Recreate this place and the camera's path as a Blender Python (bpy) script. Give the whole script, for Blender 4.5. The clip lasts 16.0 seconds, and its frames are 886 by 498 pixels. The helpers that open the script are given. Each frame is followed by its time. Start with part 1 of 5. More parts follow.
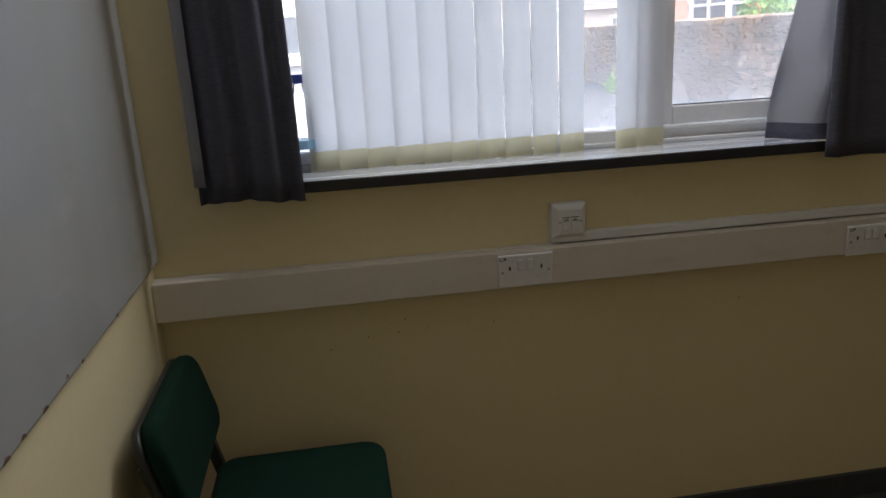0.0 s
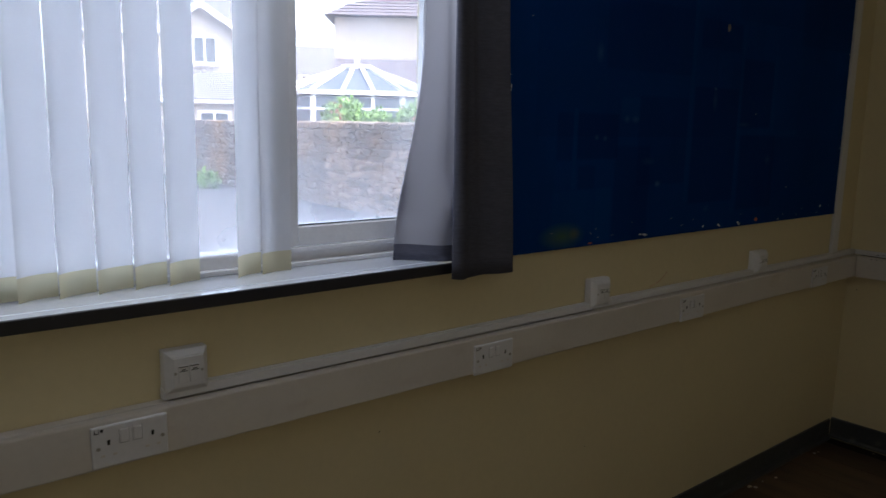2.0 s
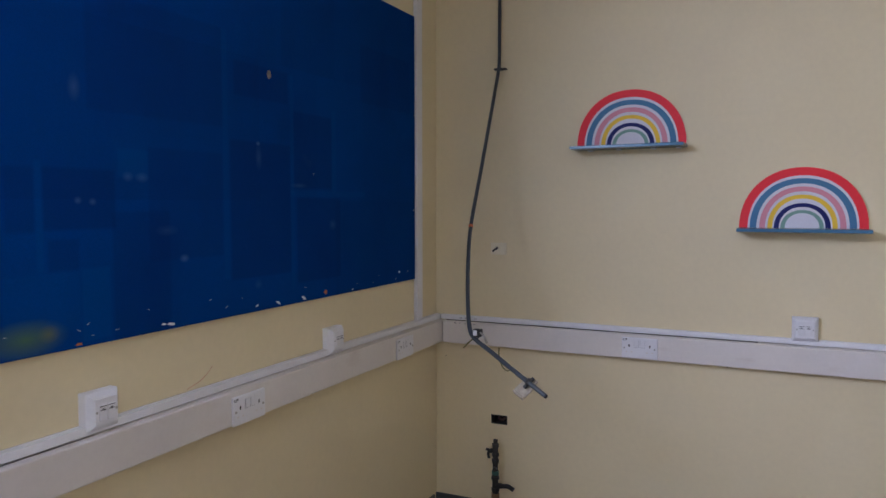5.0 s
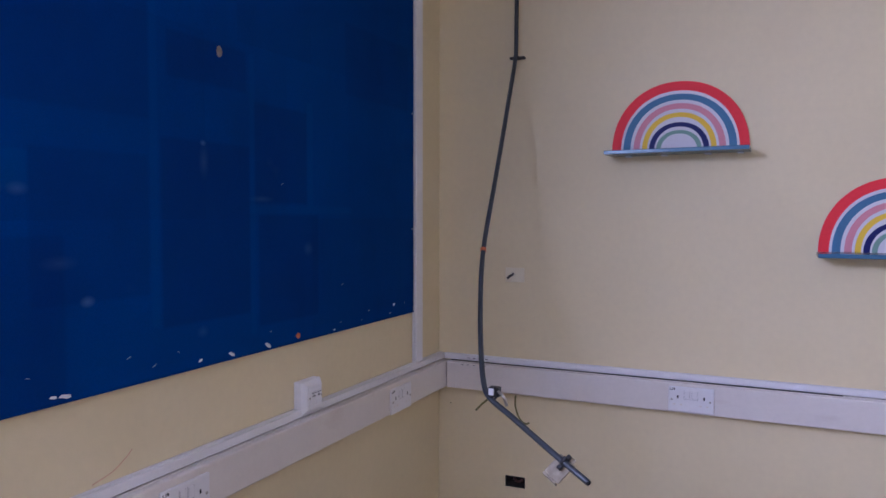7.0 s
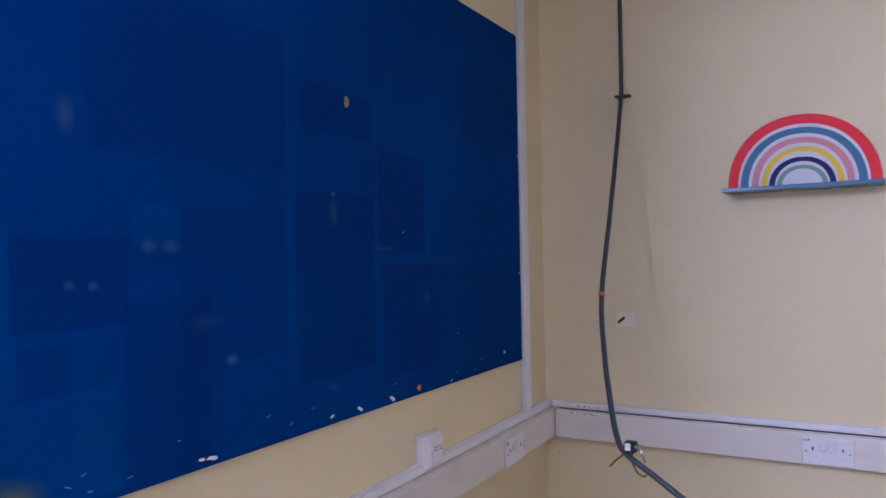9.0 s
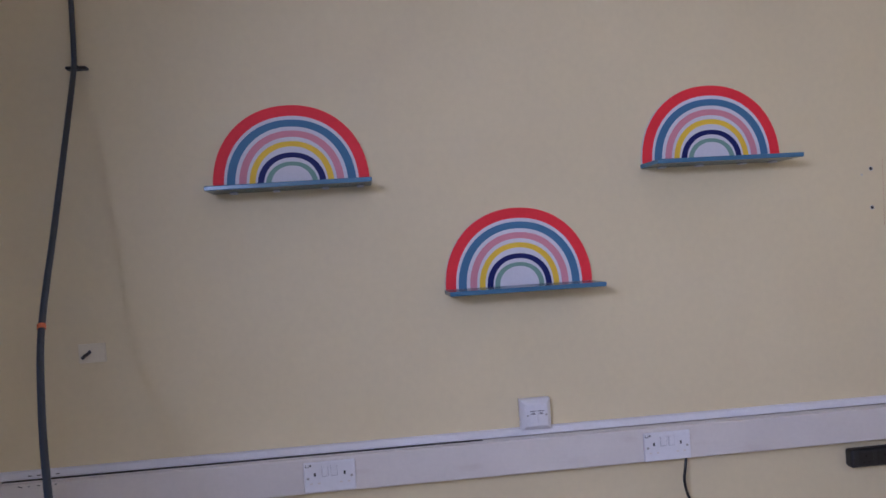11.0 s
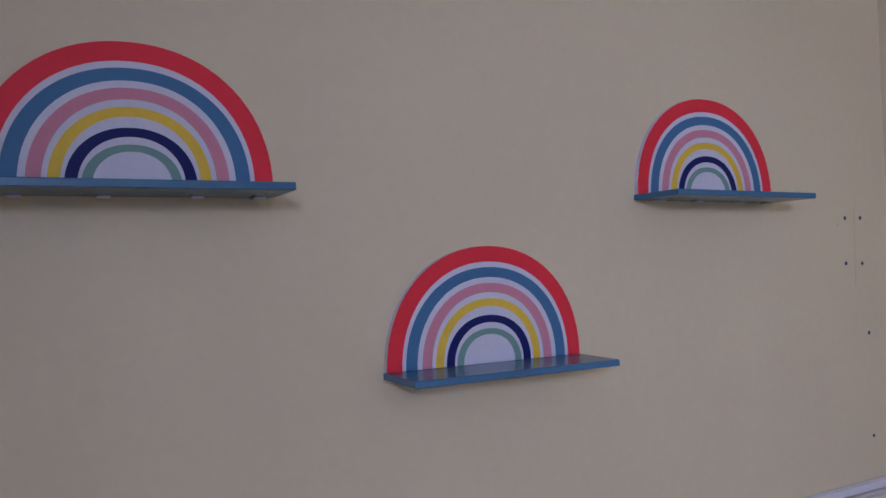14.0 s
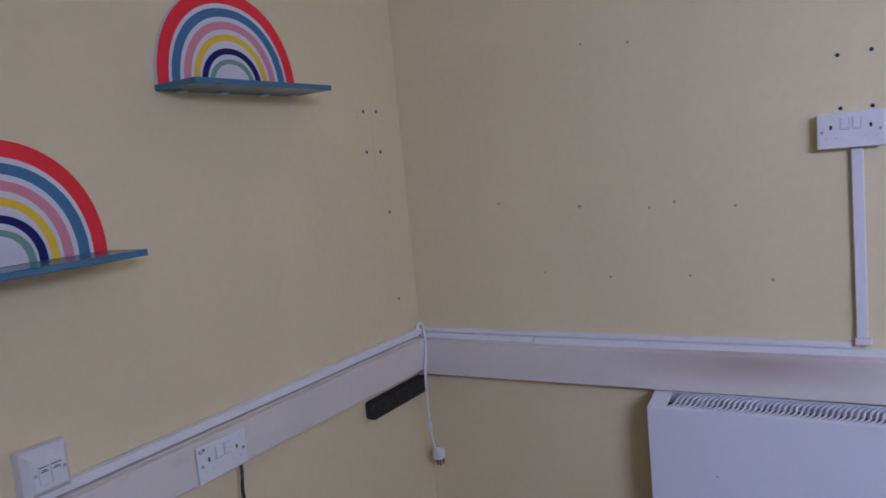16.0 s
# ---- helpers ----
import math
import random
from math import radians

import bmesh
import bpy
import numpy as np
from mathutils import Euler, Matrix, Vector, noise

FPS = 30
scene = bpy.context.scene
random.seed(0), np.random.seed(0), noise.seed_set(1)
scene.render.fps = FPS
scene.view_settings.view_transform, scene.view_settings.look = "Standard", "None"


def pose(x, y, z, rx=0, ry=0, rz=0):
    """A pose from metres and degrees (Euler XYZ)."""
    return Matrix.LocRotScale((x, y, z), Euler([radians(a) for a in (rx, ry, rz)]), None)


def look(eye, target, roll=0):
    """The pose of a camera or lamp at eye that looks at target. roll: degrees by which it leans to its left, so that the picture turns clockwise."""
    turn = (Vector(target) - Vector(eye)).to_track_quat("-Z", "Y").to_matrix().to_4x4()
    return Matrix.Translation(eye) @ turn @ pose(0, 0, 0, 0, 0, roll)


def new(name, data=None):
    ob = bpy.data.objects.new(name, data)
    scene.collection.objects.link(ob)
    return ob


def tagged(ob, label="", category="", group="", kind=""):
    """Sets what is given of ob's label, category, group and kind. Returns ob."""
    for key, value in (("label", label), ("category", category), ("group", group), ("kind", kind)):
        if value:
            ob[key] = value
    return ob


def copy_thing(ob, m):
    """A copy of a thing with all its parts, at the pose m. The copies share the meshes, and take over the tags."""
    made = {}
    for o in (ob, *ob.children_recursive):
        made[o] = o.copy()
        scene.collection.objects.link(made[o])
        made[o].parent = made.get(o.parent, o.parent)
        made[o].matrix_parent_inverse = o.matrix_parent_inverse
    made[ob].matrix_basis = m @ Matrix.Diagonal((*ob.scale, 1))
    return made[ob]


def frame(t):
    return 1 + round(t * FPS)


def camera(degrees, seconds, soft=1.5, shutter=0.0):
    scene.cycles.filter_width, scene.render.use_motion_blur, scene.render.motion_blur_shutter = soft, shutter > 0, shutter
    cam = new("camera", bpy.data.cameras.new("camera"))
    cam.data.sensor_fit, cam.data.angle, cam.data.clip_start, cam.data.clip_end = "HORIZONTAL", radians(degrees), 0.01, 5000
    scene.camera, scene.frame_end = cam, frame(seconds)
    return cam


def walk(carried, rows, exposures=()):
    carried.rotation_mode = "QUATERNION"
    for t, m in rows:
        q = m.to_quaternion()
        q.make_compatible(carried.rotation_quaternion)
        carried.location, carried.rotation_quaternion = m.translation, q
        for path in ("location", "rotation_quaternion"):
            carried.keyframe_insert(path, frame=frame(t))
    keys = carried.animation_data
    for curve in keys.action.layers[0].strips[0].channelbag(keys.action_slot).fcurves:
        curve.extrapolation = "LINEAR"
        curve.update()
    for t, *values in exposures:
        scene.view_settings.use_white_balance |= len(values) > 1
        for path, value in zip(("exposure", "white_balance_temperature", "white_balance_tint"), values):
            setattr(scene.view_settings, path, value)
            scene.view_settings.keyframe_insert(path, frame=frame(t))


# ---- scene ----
cam = camera(61.5, 16.0, 1.5, 0.1)
PATH = [
    (0, (-0.286, 0.066, 1.477), (-0.02, 1.971, 0.929), -3.1),
    (0.5, (-0.265, 0.248, 1.448), (0.191, 2.1, 0.845), -2.2),
    (1, (-0.255, 0.397, 1.431), (0.43, 2.18, 0.837), -0.6),
    (1.5, (-0.249, 0.425, 1.453), (0.713, 2.114, 0.982), 0.8),
    (2, (-0.231, 0.386, 1.515), (1.016, 1.915, 1.188), 1.1),
    (2.5, (-0.221, 0.359, 1.492), (1.259, 1.684, 1.256), -0.3),
    (3, (-0.195, 0.35, 1.484), (1.451, 1.462, 1.257), -0.5),
    (3.5, (-0.177, 0.323, 1.474), (1.553, 1.3, 1.244), -0.3),
    (4, (-0.065, 0.341, 1.47), (1.694, 1.27, 1.259), -0.2),
    (4.5, (0.185, 0.38, 1.481), (1.974, 1.259, 1.32), -0.2),
    (4.7, (0.277, 0.395, 1.481), (2.079, 1.25, 1.338), -0.1),
    (6.8, (0.912, 0.679, 1.487), (2.747, 1.47, 1.405), 0.0),
    (7, (0.929, 0.688, 1.502), (2.746, 1.518, 1.409), 0.1),
    (7.5, (0.926, 0.746, 1.5), (2.685, 1.689, 1.382), 0.5),
    (8, (0.899, 0.805, 1.502), (2.587, 1.869, 1.371), 0.6),
    (8.5, (0.914, 0.82, 1.522), (2.56, 1.953, 1.439), 0.1),
    (9, (0.907, 0.869, 1.526), (2.656, 1.838, 1.537), -1.1),
    (9.5, (0.964, 0.845, 1.513), (2.895, 1.366, 1.529), -1.7),
    (10, (1.113, 0.781, 1.52), (3.108, 0.922, 1.502), -2.1),
    (10.2, (1.167, 0.779, 1.523), (3.166, 0.857, 1.502), -2.3),
    (12.3, (1.778, 0.985, 1.479), (3.657, 0.3, 1.483), -4.2),
    (12.5, (1.858, 0.977, 1.513), (3.729, 0.271, 1.508), -3.8),
    (13, (2.03, 0.984, 1.543), (3.876, 0.216, 1.553), -2.8),
    (13.5, (2.206, 1.105, 1.571), (4.014, 0.252, 1.611), -2.0),
    (14, (2.293, 1.144, 1.579), (4.053, 0.196, 1.627), -1.7),
    (14.5, (2.327, 1.117, 1.576), (3.996, 0.014, 1.585), -2.3),
    (15, (2.274, 1.103, 1.525), (3.796, -0.193, 1.469), -3.4),
    (15.5, (2.219, 1.097, 1.512), (3.533, -0.403, 1.373), -4.6),
    (16, (2.178, 1.087, 1.495), (3.212, -0.61, 1.271), -5.4),
]
EXPOSURES = [(0.0, 2.9, 6600, 10), (0.5, 3.0, 6600, 11), (1.0, 3.1, 6100, 11), (1.5, 3.05, 5900, 12), (2.5, 2.5, 6000, 11), (3.0, 2.7, 6600, 13), (3.5, 3.35, 6900, 15), (4.0, 4.08, 5900, 14), (4.5, 4.7, 5350, 18), (7.0, 5.05, 4900, 37), (7.5, 5.1, 4750, 36), (8.5, 5.35, 4700, 37), (9.5, 5.2, 5100, 32), (10.0, 4.8, 5080, 31), (12.5, 4.65, 4950, 33), (13.0, 4.38, 4900, 34), (13.5, 4.4, 4900, 34), (14.5, 4.5, 4950, 33), (16.0, 4.35, 5050, 28)]
walk(cam, [(t, look(eye, target, roll)) for t, eye, target, roll in PATH], EXPOSURES)

# ---- world, sun and exposure ----
world = bpy.data.worlds.new("overcast_sky")
scene.world = world
world.use_nodes = True
wn, wl = world.node_tree.nodes, world.node_tree.links
sky = wn.new("ShaderNodeTexSky")
sky.sky_type = "NISHITA"
sky.sun_disc = False
sky.sun_elevation, sky.sun_rotation = radians(48), radians(150)
sky.air_density, sky.dust_density = 1.0, 4.0
pale = wn.new("ShaderNodeHueSaturation")
pale.inputs["Saturation"].default_value = 0.6
wl.new(sky.outputs["Color"], pale.inputs["Color"])
wl.new(pale.outputs["Color"], wn["Background"].inputs["Color"])
wn["Background"].inputs["Strength"].default_value = 0.15

sun = new("sun", bpy.data.lights.new("sun", "SUN"))
sun.data.energy, sun.data.angle, sun.data.color = 0.5, radians(20), (1.0, 0.96, 0.9)
sun.matrix_world = look((0, 0, 30), (-12, 21, 0))

# daylight of the upper window lights
day = new("window_daylight", bpy.data.lights.new("window_daylight", "AREA"))
day.data.shape, day.data.size, day.data.size_y, day.data.energy, day.data.color = "RECTANGLE", 1.4, 0.32, 2.45, (0.97, 1.0, 1.05)
day.matrix_world = look((0.40, 1.930, 2.170), (0.40, 0.93, 1.68))


# ---- materials ----
def material(name, base, rough=0.6, metal=0.0, vary=0.06, scale=3.0, fine=0.03, fine_scale=90.0, bump=0.0, bump_scale=200.0,
             stretch=(1, 1, 1), per_piece=0.0, coat=0.0, spec=0.5):
    """A surface with slow and fine variation of its colour, and a little relief."""
    m = bpy.data.materials.new(name)
    m.use_nodes = True
    n, l = m.node_tree.nodes, m.node_tree.links
    b = n["Principled BSDF"]
    b.inputs["Roughness"].default_value = rough
    b.inputs["Metallic"].default_value = metal
    b.inputs["Coat Weight"].default_value = coat
    b.inputs["Specular IOR Level"].default_value = spec
    tc, mp = n.new("ShaderNodeTexCoord"), n.new("ShaderNodeMapping")
    mp.inputs["Scale"].default_value = stretch
    l.new(tc.outputs["Object"], mp.inputs["Vector"])
    value = None
    for sc, amount, detail in ((scale, vary, 4), (fine_scale, fine, 2)):
        t = n.new("ShaderNodeTexNoise")
        t.inputs["Scale"].default_value, t.inputs["Detail"].default_value = sc, detail
        l.new(mp.outputs["Vector"], t.inputs["Vector"])
        r = n.new("ShaderNodeMapRange")
        r.inputs["From Min"].default_value, r.inputs["From Max"].default_value = 0.25, 0.75
        r.inputs["To Min"].default_value, r.inputs["To Max"].default_value = 1 - amount, 1 + amount
        l.new(t.outputs["Fac"], r.inputs["Value"])
        if value is None:
            value = r.outputs["Result"]
        else:
            mul = n.new("ShaderNodeMath")
            mul.operation = "MULTIPLY"
            l.new(value, mul.inputs[0]), l.new(r.outputs["Result"], mul.inputs[1])
            value = mul.outputs["Value"]
    if per_piece:
        info, r = n.new("ShaderNodeObjectInfo"), n.new("ShaderNodeMapRange")
        r.inputs["To Min"].default_value, r.inputs["To Max"].default_value = 1 - per_piece, 1 + per_piece
        l.new(info.outputs["Random"], r.inputs["Value"])
        mul = n.new("ShaderNodeMath")
        mul.operation = "MULTIPLY"
        l.new(value, mul.inputs[0]), l.new(r.outputs["Result"], mul.inputs[1])
        value = mul.outputs["Value"]
    hsv = n.new("ShaderNodeHueSaturation")
    hsv.inputs["Color"].default_value = (*base, 1)
    l.new(value, hsv.inputs["Value"])
    l.new(hsv.outputs["Color"], b.inputs["Base Color"])
    if bump:
        t, bp = n.new("ShaderNodeTexNoise"), n.new("ShaderNodeBump")
        t.inputs["Scale"].default_value, t.inputs["Detail"].default_value = bump_scale, 3
        bp.inputs["Strength"].default_value, bp.inputs["Distance"].default_value = bump, 0.002
        l.new(mp.outputs["Vector"], t.inputs["Vector"])
        l.new(t.outputs["Fac"], bp.inputs["Height"])
        l.new(bp.outputs["Normal"], b.inputs["Normal"])
    return m


def stain(m, colour, scale, low, high, amount, stretch=(1, 1, 1), distance=""):
    """Lays irregular stains of another colour over a material made above."""
    n, l = m.node_tree.nodes, m.node_tree.links
    b = n["Principled BSDF"]
    old = b.inputs["Base Color"].links[0].from_socket
    tc, mp = n.new("ShaderNodeTexCoord"), n.new("ShaderNodeMapping")
    mp.inputs["Scale"].default_value = stretch
    l.new(tc.outputs["Object"], mp.inputs["Vector"])
    if distance:
        t = n.new("ShaderNodeTexVoronoi")
        t.distance = distance
        t.inputs["Scale"].default_value = scale
        l.new(mp.outputs["Vector"], t.inputs["Vector"])
        sep = n.new("ShaderNodeSeparateColor")
        l.new(t.outputs["Color"], sep.inputs["Color"])
        source = sep.outputs["Red"]
    else:
        t = n.new("ShaderNodeTexNoise")
        t.inputs["Scale"].default_value, t.inputs["Detail"].default_value = scale, 5
        l.new(mp.outputs["Vector"], t.inputs["Vector"])
        source = t.outputs["Fac"]
    r = n.new("ShaderNodeMapRange")
    r.inputs["From Min"].default_value, r.inputs["From Max"].default_value = low, high
    r.inputs["To Max"].default_value = amount
    l.new(source, r.inputs["Value"])
    mix = n.new("ShaderNodeMix")
    mix.data_type = "RGBA"
    mix.inputs["B"].default_value = (0, 0, 0, 0)
    l.new(r.outputs["Result"], mix.inputs["Factor"])
    l.new(old, mix.inputs[6])
    mix.inputs[7].default_value = (*colour, 1)
    l.new(mix.outputs[2], b.inputs["Base Color"])
    return m


CREAM = material("cream_wall_paint", (0.74, 0.635, 0.395), 0.55, vary=0.04, scale=1.6, fine=0.02, fine_scale=45, bump=0.12, bump_scale=160)
stain(CREAM, (0.60, 0.48, 0.34), 2.0, 0.60, 0.80, 0.22)
CEILING = material("white_ceiling_paint", (0.84, 0.83, 0.80), 0.8, vary=0.03)
TRUNK = material("aged_white_plastic", (0.70, 0.65, 0.60), 0.42, vary=0.05, scale=4, fine=0.02)
stain(TRUNK, (0.42, 0.30, 0.24), 5, 0.60, 0.75, 0.25, (1, 1, 3))
PLASTIC = material("white_plastic", (0.76, 0.75, 0.77), 0.3, vary=0.03, scale=12, fine=0.02)
# Grey that paints the shade in the gaps round the socket switches.
SHADOW_GAP = material("gap_shadow_grey", (0.36, 0.35, 0.37), 0.6)
SCREW = material("dull_steel", (0.45, 0.43, 0.40), 0.4, metal=0.9, vary=0.1, scale=60)
DARK = material("black_recess", (0.012, 0.011, 0.010), 0.8)
BLACKP = material("black_plastic", (0.02, 0.02, 0.021), 0.45, vary=0.15, scale=30)
SKIRT = material("dark_grey_vinyl", (0.052, 0.058, 0.066), 0.35, vary=0.15, scale=6, fine=0.08, fine_scale=60)
stain(SKIRT, (0.16, 0.16, 0.16), 14, 0.62, 0.72, 0.5)
PLANK = material("dark_wood_laminate", (0.085, 0.048, 0.030), 0.32, vary=0.28, scale=5, fine=0.22, fine_scale=55, stretch=(3.0, 0.35, 1), per_piece=0.3, bump=0.05, bump_scale=60)
stain(PLANK, (0.02, 0.013, 0.010), 7, 0.5, 0.72, 0.75, (2.2, 0.35, 1))
FELT = material("navy_felt", (0.0042, 0.044, 0.222), 0.95, vary=0.10, scale=2.4, fine=0.10, fine_scale=420, bump=0.35, bump_scale=500, spec=0.04)
stain(FELT, (0.004, 0.018, 0.11), 5, 0.52, 0.66, 0.18, (1, 1, 0.5))
stain(FELT, (0.07, 0.12, 0.26), 9, 0.68, 0.80, 0.2)


def ghosts(m, colour, width, height, shift, amount):
    """Pale and dark oblongs where sheets of paper once hung."""
    n, l = m.node_tree.nodes, m.node_tree.links
    b = n["Principled BSDF"]
    old = b.inputs["Base Color"].links[0].from_socket
    tc, mp, br, sep, rng, mix = (n.new(k) for k in ("ShaderNodeTexCoord", "ShaderNodeMapping", "ShaderNodeTexBrick", "ShaderNodeSeparateColor", "ShaderNodeMapRange", "ShaderNodeMix"))
    mp.inputs["Rotation"].default_value = (radians(90), 0, 0)
    mp.inputs["Location"].default_value = shift
    br.inputs["Scale"].default_value, br.inputs["Mortar Size"].default_value = 1.0, 0.0
    br.inputs["Brick Width"].default_value, br.inputs["Row Height"].default_value = width, height
    br.inputs["Color1"].default_value, br.inputs["Color2"].default_value = (0, 0, 0, 1), (1, 1, 1, 1)
    br.offset = 0.37
    l.new(tc.outputs["Object"], mp.inputs["Vector"]), l.new(mp.outputs["Vector"], br.inputs["Vector"])
    l.new(br.outputs["Color"], sep.inputs["Color"])
    rng.inputs["From Min"].default_value, rng.inputs["From Max"].default_value, rng.inputs["To Max"].default_value = 0.45, 0.85, amount
    l.new(sep.outputs["Red"], rng.inputs["Value"])
    mix.data_type = "RGBA"
    l.new(rng.outputs["Result"], mix.inputs[0]), l.new(old, mix.inputs[6])
    mix.inputs[7].default_value = (*colour, 1)
    l.new(mix.outputs[2], b.inputs["Base Color"])


def smudge(m, colour, centre, size, amount):
    """One soft round smear of another colour."""
    n, l = m.node_tree.nodes, m.node_tree.links
    b = n["Principled BSDF"]
    old = b.inputs["Base Color"].links[0].from_socket
    tc, sub, sc, gr, mul, mix = (n.new(k) for k in ("ShaderNodeTexCoord", "ShaderNodeVectorMath", "ShaderNodeVectorMath", "ShaderNodeTexGradient", "ShaderNodeMath", "ShaderNodeMix"))
    sub.operation, sc.operation, gr.gradient_type, mul.operation, mix.data_type = "SUBTRACT", "DIVIDE", "SPHERICAL", "MULTIPLY", "RGBA"
    sub.inputs[1].default_value, sc.inputs[1].default_value, mul.inputs[1].default_value = centre, size, amount
    l.new(tc.outputs["Object"], sub.inputs[0]), l.new(sub.outputs[0], sc.inputs[0]), l.new(sc.outputs[0], gr.inputs["Vector"])
    l.new(gr.outputs["Fac"], mul.inputs[0]), l.new(mul.outputs[0], mix.inputs[0]), l.new(old, mix.inputs[6])
    mix.inputs[7].default_value = (*colour, 1)
    l.new(mix.outputs[2], b.inputs["Base Color"])


def patch(m, colour, x0, z0, x1, z1, amount, soft=0.010):
    """One upright oblong of another shade with soft edges, unfaded or faded where a sheet hung."""
    n, l = m.node_tree.nodes, m.node_tree.links
    b = n["Principled BSDF"]
    old = b.inputs["Base Color"].links[0].from_socket
    tc, sep, both, mix = (n.new(k) for k in ("ShaderNodeTexCoord", "ShaderNodeSeparateXYZ", "ShaderNodeMath", "ShaderNodeMix"))
    both.operation, mix.data_type = "MULTIPLY", "RGBA"
    l.new(tc.outputs["Object"], sep.inputs["Vector"])
    for k, (axis, lo, hi) in enumerate((("X", x0, x1), ("Z", z0, z1))):
        off, size, edge = (n.new(q) for q in ("ShaderNodeMath", "ShaderNodeMath", "ShaderNodeMapRange"))
        off.operation, size.operation = "SUBTRACT", "ABSOLUTE"
        off.inputs[1].default_value = (lo + hi) / 2
        half = (hi - lo) / 2
        edge.inputs["From Min"].default_value, edge.inputs["From Max"].default_value = half + soft / 2, half - soft / 2
        edge.inputs["To Max"].default_value = amount if k else 1.0
        l.new(sep.outputs[axis], off.inputs[0]), l.new(off.outputs[0], size.inputs[0]), l.new(size.outputs[0], edge.inputs["Value"])
        l.new(edge.outputs["Result"], both.inputs[k])
    l.new(both.outputs[0], mix.inputs[0]), l.new(old, mix.inputs[6])
    mix.inputs[7].default_value = (*colour, 1)
    l.new(mix.outputs[2], b.inputs["Base Color"])


ghosts(FELT, (0.0035, 0.020, 0.115), 0.31, 0.43, (0.1, 0.2, 0), 0.22)
ghosts(FELT, (0.005, 0.044, 0.20), 0.44, 0.30, (0.33, 0.05, 0), 0.25)
DEEP, FADED = (0.0045, 0.017, 0.115), (0.0060, 0.075, 0.270)
for x0, z0, x1, z1, amount in ((2.13, 1.255, 2.42, 1.668, 0.60), (2.44, 1.531, 2.665, 1.782, 0.55), (2.455, 1.216, 2.72, 1.499, 0.55), (2.15, 1.80, 2.41, 1.90, 0.50), (1.52, 1.421, 1.715, 1.561, 0.65),
                               (1.43, 1.418, 1.50, 1.56, 0.50), (1.705, 1.15, 1.89, 1.461, 0.45), (1.53, 1.33, 1.61, 1.40, 0.45), (2.87, 1.864, 3.28, 2.08, 0.35), (1.64, 1.70, 2.10, 1.98, 0.40), (1.82, 1.332, 2.095, 1.624, 0.40)):
    patch(FELT, DEEP, x0, z0, x1, z1, amount * 0.62)
for x0, z0, x1, z1, amount in ((2.10, 1.26, 2.122, 1.98, 0.30), (2.422, 1.20, 2.442, 1.90, 0.30), (2.668, 1.52, 2.695, 1.81, 0.35), (1.502, 1.33, 1.519, 1.575, 0.40), (2.42, 1.503, 2.90, 1.524, 0.30), (1.725, 1.545, 1.82, 1.615, 0.40), (1.615, 1.16, 1.695, 1.33, 0.45), (1.42, 1.19, 1.61, 1.325, 0.25)):
    patch(FELT, FADED, x0, z0, x1, z1, amount * 0.6, 0.008)
smudge(FELT, (0.11, 0.19, 0.02), (1.470, 1.9, 1.188), (0.11, 0.5, 0.045), 0.65)
smudge(FELT, (0.22, 0.20, 0.02), (1.525, 1.9, 1.192), (0.030, 0.5, 0.022), 0.40)
CHALK = (0.16, 0.26, 0.42)
for x, z, w, h, amount in ((1.940, 1.333, 0.022, 0.016, 0.75), (1.755, 1.547, 0.022, 0.018, 0.40), (1.800, 1.546, 0.028, 0.018, 0.40), (1.610, 1.488, 0.014, 0.013, 0.50), (1.650, 1.485, 0.014, 0.013, 0.50), (1.608, 1.745, 0.022, 0.045, 0.40), (2.670, 1.405, 0.030, 0.028, 0.30),
                           (2.25, 1.231, 0.024, 0.020, 0.25), (2.258, 1.664, 0.013, 0.010, 0.80), (2.260, 1.622, 0.020, 0.055, 0.30), (2.468, 1.540, 0.060, 0.012, 0.30), (1.88, 1.41, 0.05, 0.02, 0.22)):
    smudge(FELT, CHALK, (x, 1.9, z), (w * 0.9, 0.5, h * 0.8), amount * 0.5)
# White board coloured mid-grey for the shade on it, with paler patches.
WBOARD = material("glossy_shaded_white_enamel", (0.33, 0.335, 0.345), 0.16, vary=0.04, scale=2, fine=0.01, spec=0.7)
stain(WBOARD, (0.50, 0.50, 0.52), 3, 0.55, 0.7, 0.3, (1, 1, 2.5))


def buckle(m, across, up, depth):
    """Slow waves in a thin sheet, longer upwards than across."""
    n, l = m.node_tree.nodes, m.node_tree.links
    tc, mp, t, bp = (n.new(k) for k in ("ShaderNodeTexCoord", "ShaderNodeMapping", "ShaderNodeTexNoise", "ShaderNodeBump"))
    mp.inputs["Scale"].default_value = (across, 1, up)
    t.inputs["Scale"].default_value, t.inputs["Detail"].default_value = 1.0, 1
    bp.inputs["Strength"].default_value, bp.inputs["Distance"].default_value = 1.0, depth
    l.new(tc.outputs["Object"], mp.inputs["Vector"]), l.new(mp.outputs["Vector"], t.inputs["Vector"])
    l.new(t.outputs["Fac"], bp.inputs["Height"]), l.new(bp.outputs["Normal"], n["Principled BSDF"].inputs["Normal"])


